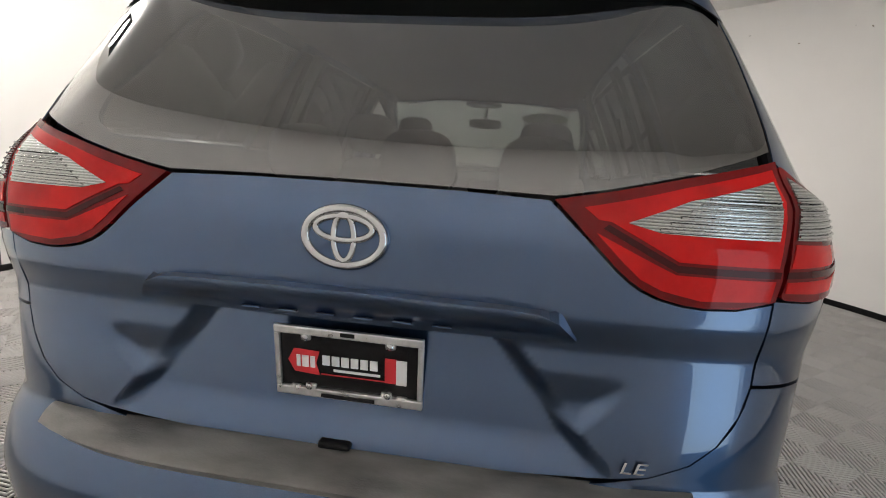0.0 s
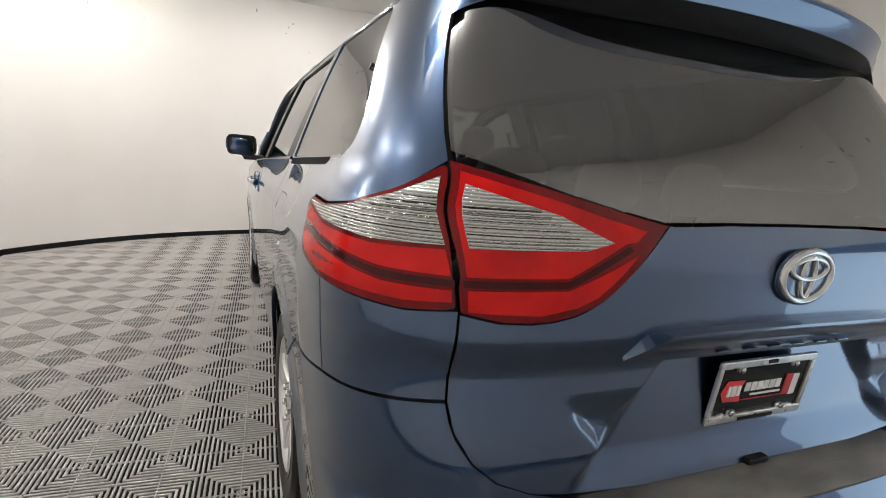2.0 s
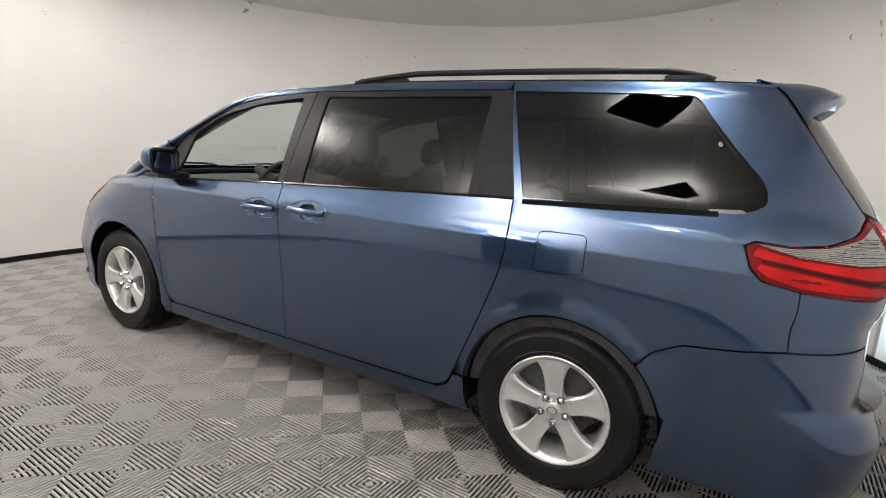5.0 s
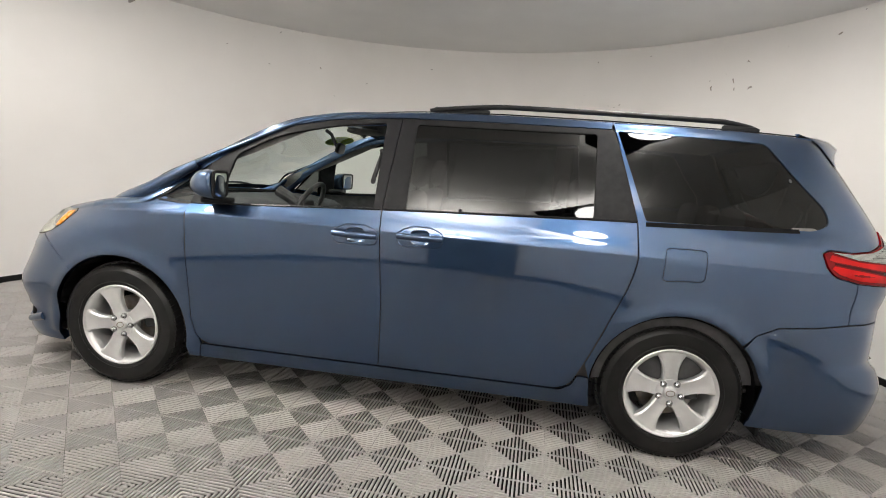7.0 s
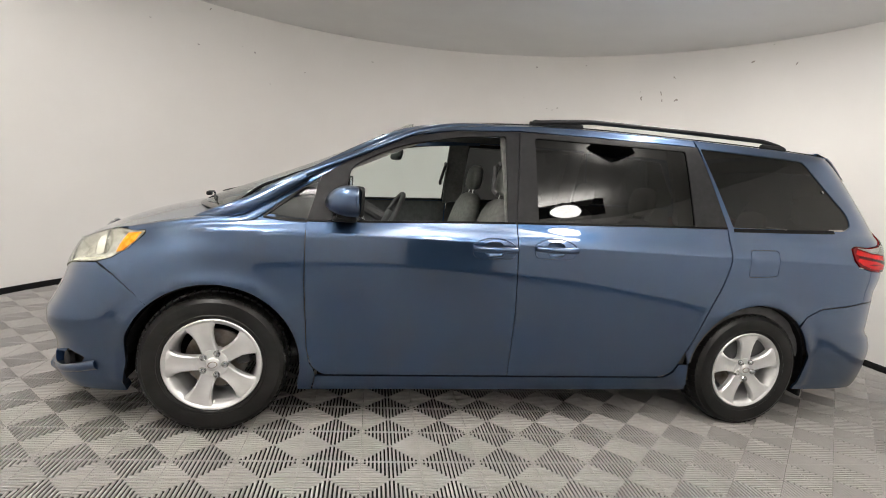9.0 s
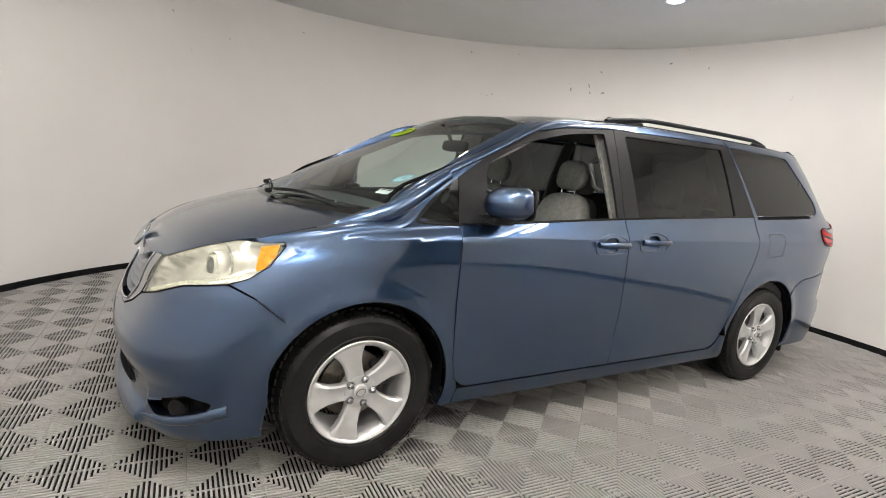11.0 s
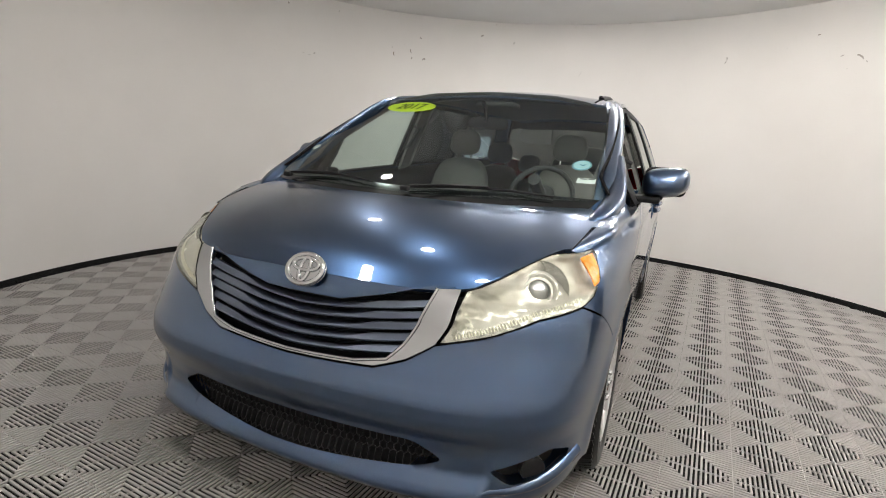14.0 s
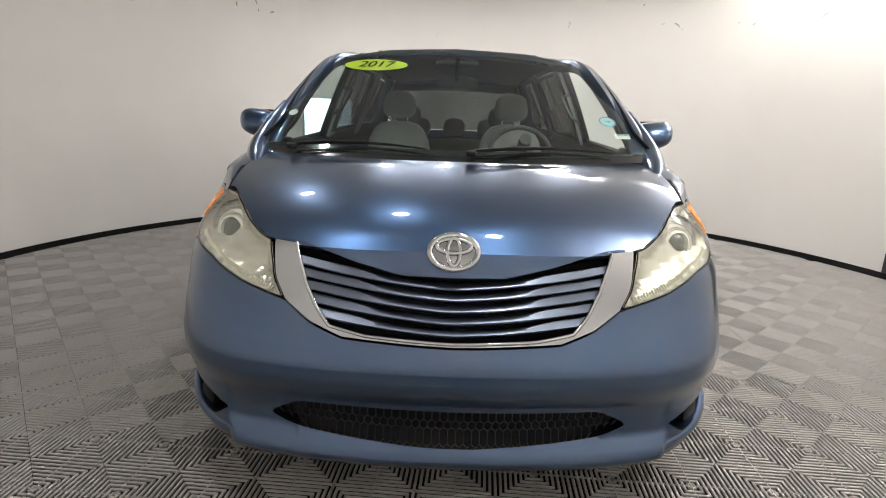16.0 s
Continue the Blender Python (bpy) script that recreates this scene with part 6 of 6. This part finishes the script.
def add_dark_panel(a0, a1, high):
    """Unseen dark panel on the wall's curve, added to darken reflections, with lever handle."""
    bm = bmesh.new()
    rows = []
    for k in range(13):
        a = radians(a0 + (a1 - a0) * k / 12)
        rows.append([bm.verts.new((ROOM_X + r * math.cos(a), ROOM_Y + r * math.sin(a), z)) for r, z in ((ROOM_R - 0.004, 0.06), (ROOM_R - 0.03, 0.06), (ROOM_R - 0.03, high), (ROOM_R - 0.004, high))])
    for p, q in zip(rows, rows[1:]):
        for j in range(4):
            bm.faces.new((p[j], p[(j + 1) % 4], q[(j + 1) % 4], q[j]))
    bm.faces.new(rows[0])
    bm.faces.new(rows[-1][::-1])
    bmesh.ops.recalc_face_normals(bm, faces=bm.faces)
    d = tagged(smooth(part("dark_panel", bm, vary(material("charcoal_panel_paint", (0.03, 0.03, 0.032), 0.5), (0.024, 0.024, 0.026), (0.036, 0.036, 0.038), 3)), 30), "plain charcoal panel added to the round booth wall to darken reflections", "door", kind="structure")
    bm = bmesh.new()
    a = radians(a0 + 1.2)
    x, y = ROOM_X + (ROOM_R - 0.055) * math.cos(a), ROOM_Y + (ROOM_R - 0.055) * math.sin(a)
    tube(bm, [(x, y, 1.02), (x - 0.11, y, 1.02)], 0.009, 8)
    tube(bm, [(x, y, 1.02), (x, y + 0.03, 1.02)], 0.009, 8)
    part("door_handle", bm, STEEL, d, "steel lever handle")


add_dark_panel(90, 104, 2.15)

# the dim hall behind the entrance, with its open gate to the bright yard
HALLPAINT = vary(material("dim_hall_paint", (0.10, 0.10, 0.10), 0.7), (0.085, 0.085, 0.085), (0.12, 0.12, 0.118), 1.4, bump=0.1, bump_scale=60)
HX, HY0, HY1, HH = -6.5, -3.2, 2.6, 3.3
GATE_Y0, GATE_Y1, GATE_H = -3.0, -1.0, 2.3


def hall_wall(name, *boxes):
    bm = bmesh.new()
    for lo, hi in boxes:
        box(bm, lo, hi)
    return tagged(part(name, bm, HALLPAINT), "plain dim grey wall of the hall outside the booth", "wall", kind="structure")


hall_wall("wall_west", ((HX - 0.12, HY0 - 0.12, -0.05), (HX, GATE_Y0, HH)), ((HX - 0.12, GATE_Y1, -0.05), (HX, HY1 + 0.12, HH)), ((HX - 0.12, GATE_Y0, GATE_H), (HX, GATE_Y1, HH)))
hall_wall("wall_south", ((HX, HY0 - 0.12, -0.05), (-2.05, HY0, HH)))
hall_wall("wall_north", ((HX, HY1, -0.05), (-2.97, HY1 + 0.12, HH)))
bm = bmesh.new()
vs = [(-2.05, HY0), (HX, HY0), (HX, HY1), (-2.97, HY1)]
a0, a1 = math.atan2(HY1 - ROOM_Y, -2.97 - ROOM_X), math.atan2(HY0 - ROOM_Y, -2.05 - ROOM_X) + 2 * math.pi
vs += [(ROOM_X + (ROOM_R + 0.1) * math.cos(a0 + (a1 - a0) * k / 24), ROOM_Y + (ROOM_R + 0.1) * math.sin(a0 + (a1 - a0) * k / 24)) for k in range(25)]
bm.faces.new([bm.verts.new((x, y, -0.002)) for x, y in vs])
CONCRETE = vary(material("hall_concrete", (0.2, 0.195, 0.19), 0.5), (0.16, 0.157, 0.15), (0.24, 0.235, 0.225), 3, rough=(0.35, 0.6))
tagged(part("floor_hall", bm, CONCRETE), "bare grey concrete floor of the hall outside", "floor", kind="structure")
bm = bmesh.new()
bm.faces.new([bm.verts.new((x, y, HH)) for x, y in vs])
tagged(part("ceiling_hall", bm, HALLPAINT), "dim grey hall ceiling", "ceiling", kind="structure")
bm = bmesh.new()
for lo, hi in (((-5.3, HY0, 0.0), (-5.18, HY0 + 0.05, 2.3)), ((-3.72, HY0, 0.0), (-3.6, HY0 + 0.05, 2.3)), ((-5.18, HY0, 2.18), (-3.72, HY0 + 0.05, 2.3))):
    box(bm, lo, hi, 0.006)
frame_out = tagged(part("door_2", bm, WALLPAINT), "dark double door in a wide pale frame", "door", kind="structure")
for x0, x1 in ((-5.17, -4.46), (-4.44, -3.73)):
    bm = bmesh.new()
    box(bm, (x0, HY0 + 0.004, 0.01), (x1, HY0 + 0.03, 2.17), 0.004)
    part("door_leaf", bm, BLACK, frame_out)
YARD = lamp_glow("bright_yard_glow", (0.80, 0.93, 1.0), 5.0)
bm = bmesh.new()
box(bm, (HX - 0.34, GATE_Y0 - 0.3, -0.05), (HX - 0.30, GATE_Y1 + 0.3, GATE_H + 0.3))
tagged(part("backdrop", bm, YARD), "bright daylit yard beyond the hall's open gate", "backdrop", kind="structure")

d = bpy.data.lights.new("opening_daylight", "AREA")
d.shape, d.size, d.size_y, d.energy, d.color = "RECTANGLE", 0.8, 1.3, 6.5, (0.72, 0.89, 1.0)
o = new("opening_daylight", d)
mid = radians((OPEN_A + OPEN_B) / 2)
o.matrix_basis = Matrix.Translation((ROOM_X + 4.06 * math.cos(mid), ROOM_Y + 4.06 * math.sin(mid), 0.75)) @ Matrix.Rotation(mid + math.pi / 2, 4, "Z") @ Matrix.Rotation(radians(90), 4, "X")

SMALLGLOW = lamp_glow("downlight_glow", (1.0, 0.98, 0.95), 14.0)


def ceiling_lamp(x, y, turn, dim, drop):
    """A domed white lamp under a dark oblong plate that hangs a little below the ceiling and lights it from behind."""
    l = thing("ceiling_lamp", "lit white domed lamp under a dark oblong hanging plate", "lamp", "ceiling lamps", (x, y, ROOM_H))
    l.rotation_euler = (0, 0, radians(turn))
    bm = bmesh.new()
    box(bm, (-0.42, -0.2, -drop - 0.015), (0.55, 0.2, -drop), 0.004)
    part("plate", bm, GLOSSBLACK, l, "dark plate")
    bm = bmesh.new()
    lathe(bm, [(0.02, 0.0), (0.02, -drop)], 16)
    part("stem", bm, BLACK, l)
    d = bpy.data.lights.new("lamp_uplight", "AREA")
    d.shape, d.size, d.size_y, d.energy, d.color = "RECTANGLE", 0.9, 0.36, LAMP_W * dim, LAMP_TINT
    o = new("lamp_uplight", d)
    o.location, o.rotation_euler = (0.065, 0, -drop + 0.006), (radians(180), 0, 0)
    o.parent = l
    bm = bmesh.new()
    lathe(bm, [(0.17, -0.015), (0.17, -0.03), (0.15, -0.065), (0.11, -0.09), (0.06, -0.102), (0, -0.105)], 32, Matrix.Translation((0, 0, -drop)))
    smooth(part("diffuser", bm, lamp_glow("lamp_diffuser_glow", LAMP_TINT, 60 * min(1.0, dim + 0.1)), l), 40)
    return l


# lamps in an arc close to the wall, some dimmer than others: bearing, distance, share of the light, drop
for deg, r, dim, drop in ((45, 2.75, 1.2, 0.3), (95, 3.35, 0.6, 0.4), (120, 3.3, 0.3, 0.15), (147, 2.2, 0.62, 0.1)):
    a = radians(deg)
    ceiling_lamp(ROOM_X + r * math.cos(a), ROOM_Y + r * math.sin(a), deg - 90, dim, drop)


def downlight(x, y, watts):
    l = thing("downlight", "small round flush ceiling downlight, lit, most of them added as fill", "lamp", "ceiling downlights", (x, y, ROOM_H))
    bm = bmesh.new()
    lathe(bm, [(0.095, 0), (0.095, -0.012), (0.085, -0.016), (0.07, -0.012), (0.07, -0.004)], 32)
    smooth(part("bezel", bm, WHITE, l), 30)
    bm = bmesh.new()
    lathe(bm, [(0.07, -0.008), (0, -0.0085)], 32)
    part("diffuser", bm, SMALLGLOW, l)
    d = bpy.data.lights.new("lamp_light", "AREA")
    d.shape, d.size, d.energy, d.color = "DISK", 0.14, watts, LAMP_TINT
    o = new("lamp_light", d)
    o.location = (0, 0, -0.02)
    o.parent = l


# First three show as spots on the bonnet; the other six are added fill.
for x, y, share in ((0.2, -1.5, 0.22), (1.2, -0.45, 0.16), (2.1, 0.35, 0.16), (2.4, -0.9, 0.32), (3.1, 0.3, 0.5), (-1.4, -0.8, 0.4), (-1.9, -0.5, 0.6), (-1.4, -0.1, 0.4), (-1.6, 0.5, 0.45)):
    downlight(x, y, DOWN_W * share)

# ---------------------------------------------------------------- floor tiles, each with four fields of ribs
TS, TA, TX, TY, RIB = 0.2815, -3.5, 0.0066, 0.0312, 0.50


def tile_mesh():
    """Four fields of ribs that run out from the diagonals, inside a narrow rim."""
    V, Fc = [], []
    n, h, z1, z0 = 15, TS / 2 - 0.0004, 0.0, -0.0078
    rim, chamfer = 0.0014, 0.0021
    p = 2 * h / n

    def turned(u, q, z, turn):
        c, s = ((1, 0), (0, 1), (-1, 0), (0, -1))[turn]
        return (u * c - q * s, u * s + q * c, z)

    for turn in range(4):
        o = len(V)
        V.extend(turned(u, q, z, turn) for z in (z1 - 0.0008, z0) for u, q in ((h - rim, -h), (h, -h), (h, h - rim), (h - rim, h - rim)))
        Fc.extend([(o, o + 1, o + 2, o + 3), (o, o + 4, o + 5, o + 1), (o + 1, o + 5, o + 6, o + 2), (o + 2, o + 6, o + 7, o + 3), (o + 3, o + 7, o + 4, o)])
        for k in range(n):
            v = -h + (k + 0.5) * p
            w = p * RIB / 2
            if abs(v) + 0.006 > h - rim:
                continue
            o = len(V)
            # a rib's section: foot, shoulder, crest, crest, shoulder, foot, at both of its ends
            for far in (0, 1):
                for q, z in ((v - w, z0), (v - w, z1 - chamfer), (v - w * 0.42, z1), (v + w * 0.42, z1), (v + w, z1 - chamfer), (v + w, z0)):
                    V.append(turned(h - rim if far else abs(q) + 0.001, q, z, turn))
            Fc.extend((o + j, o + 6 + j, o + 7 + j, o + j + 1) for j in range(5))
            Fc.append((o, o + 1, o + 2, o + 3, o + 4, o + 5))
    return V, Fc


TV, TF = tile_mesh()
tile_me = bpy.data.meshes.new("floor_tile")
tile_me.from_pydata(TV, [], TF)
tile_me.materials.append(TILE)
ca, sa = math.cos(radians(TA)), math.sin(radians(TA))
spots = []
for i in range(-16, 17):
    for j in range(-16, 17):
        x, y = TX + TS * (i * ca - j * sa), TY + TS * (i * sa + j * ca)
        if math.hypot(x - ROOM_X, y - ROOM_Y) < ROOM_R + 0.12:
            near = 0 if (y > 0.6 and y < 2.6 and -2.6 < x < 3.1) else 1 if (x > 1.9 and abs(y) < 2.2) else 2
            spots.append((near, abs(y - 1.5), x, y))
spots.sort()
rest_v, rest_f = [], []
for k, (_, _, x, y) in enumerate(spots):
    if k < 300:
        o = new("floor_tile", tile_me)
        o.matrix_basis = pose(x, y, 0.0004 * math.sin(k * 7.3), 0, 0, TA)
        o.parent = floor
    else:
        b = len(rest_v)
        rest_v += [(x + a * ca - q * sa, y + a * sa + q * ca, z) for a, q, z in TV]
        rest_f += [tuple(b + i for i in f) for f in TF]
me = bpy.data.meshes.new("floor_tiles")
me.from_pydata(rest_v, [], rest_f)
me.materials.append(TILE)
ob = new("floor_tiles", me)
ob.parent = floor
tagged(ob, kind="stuff")
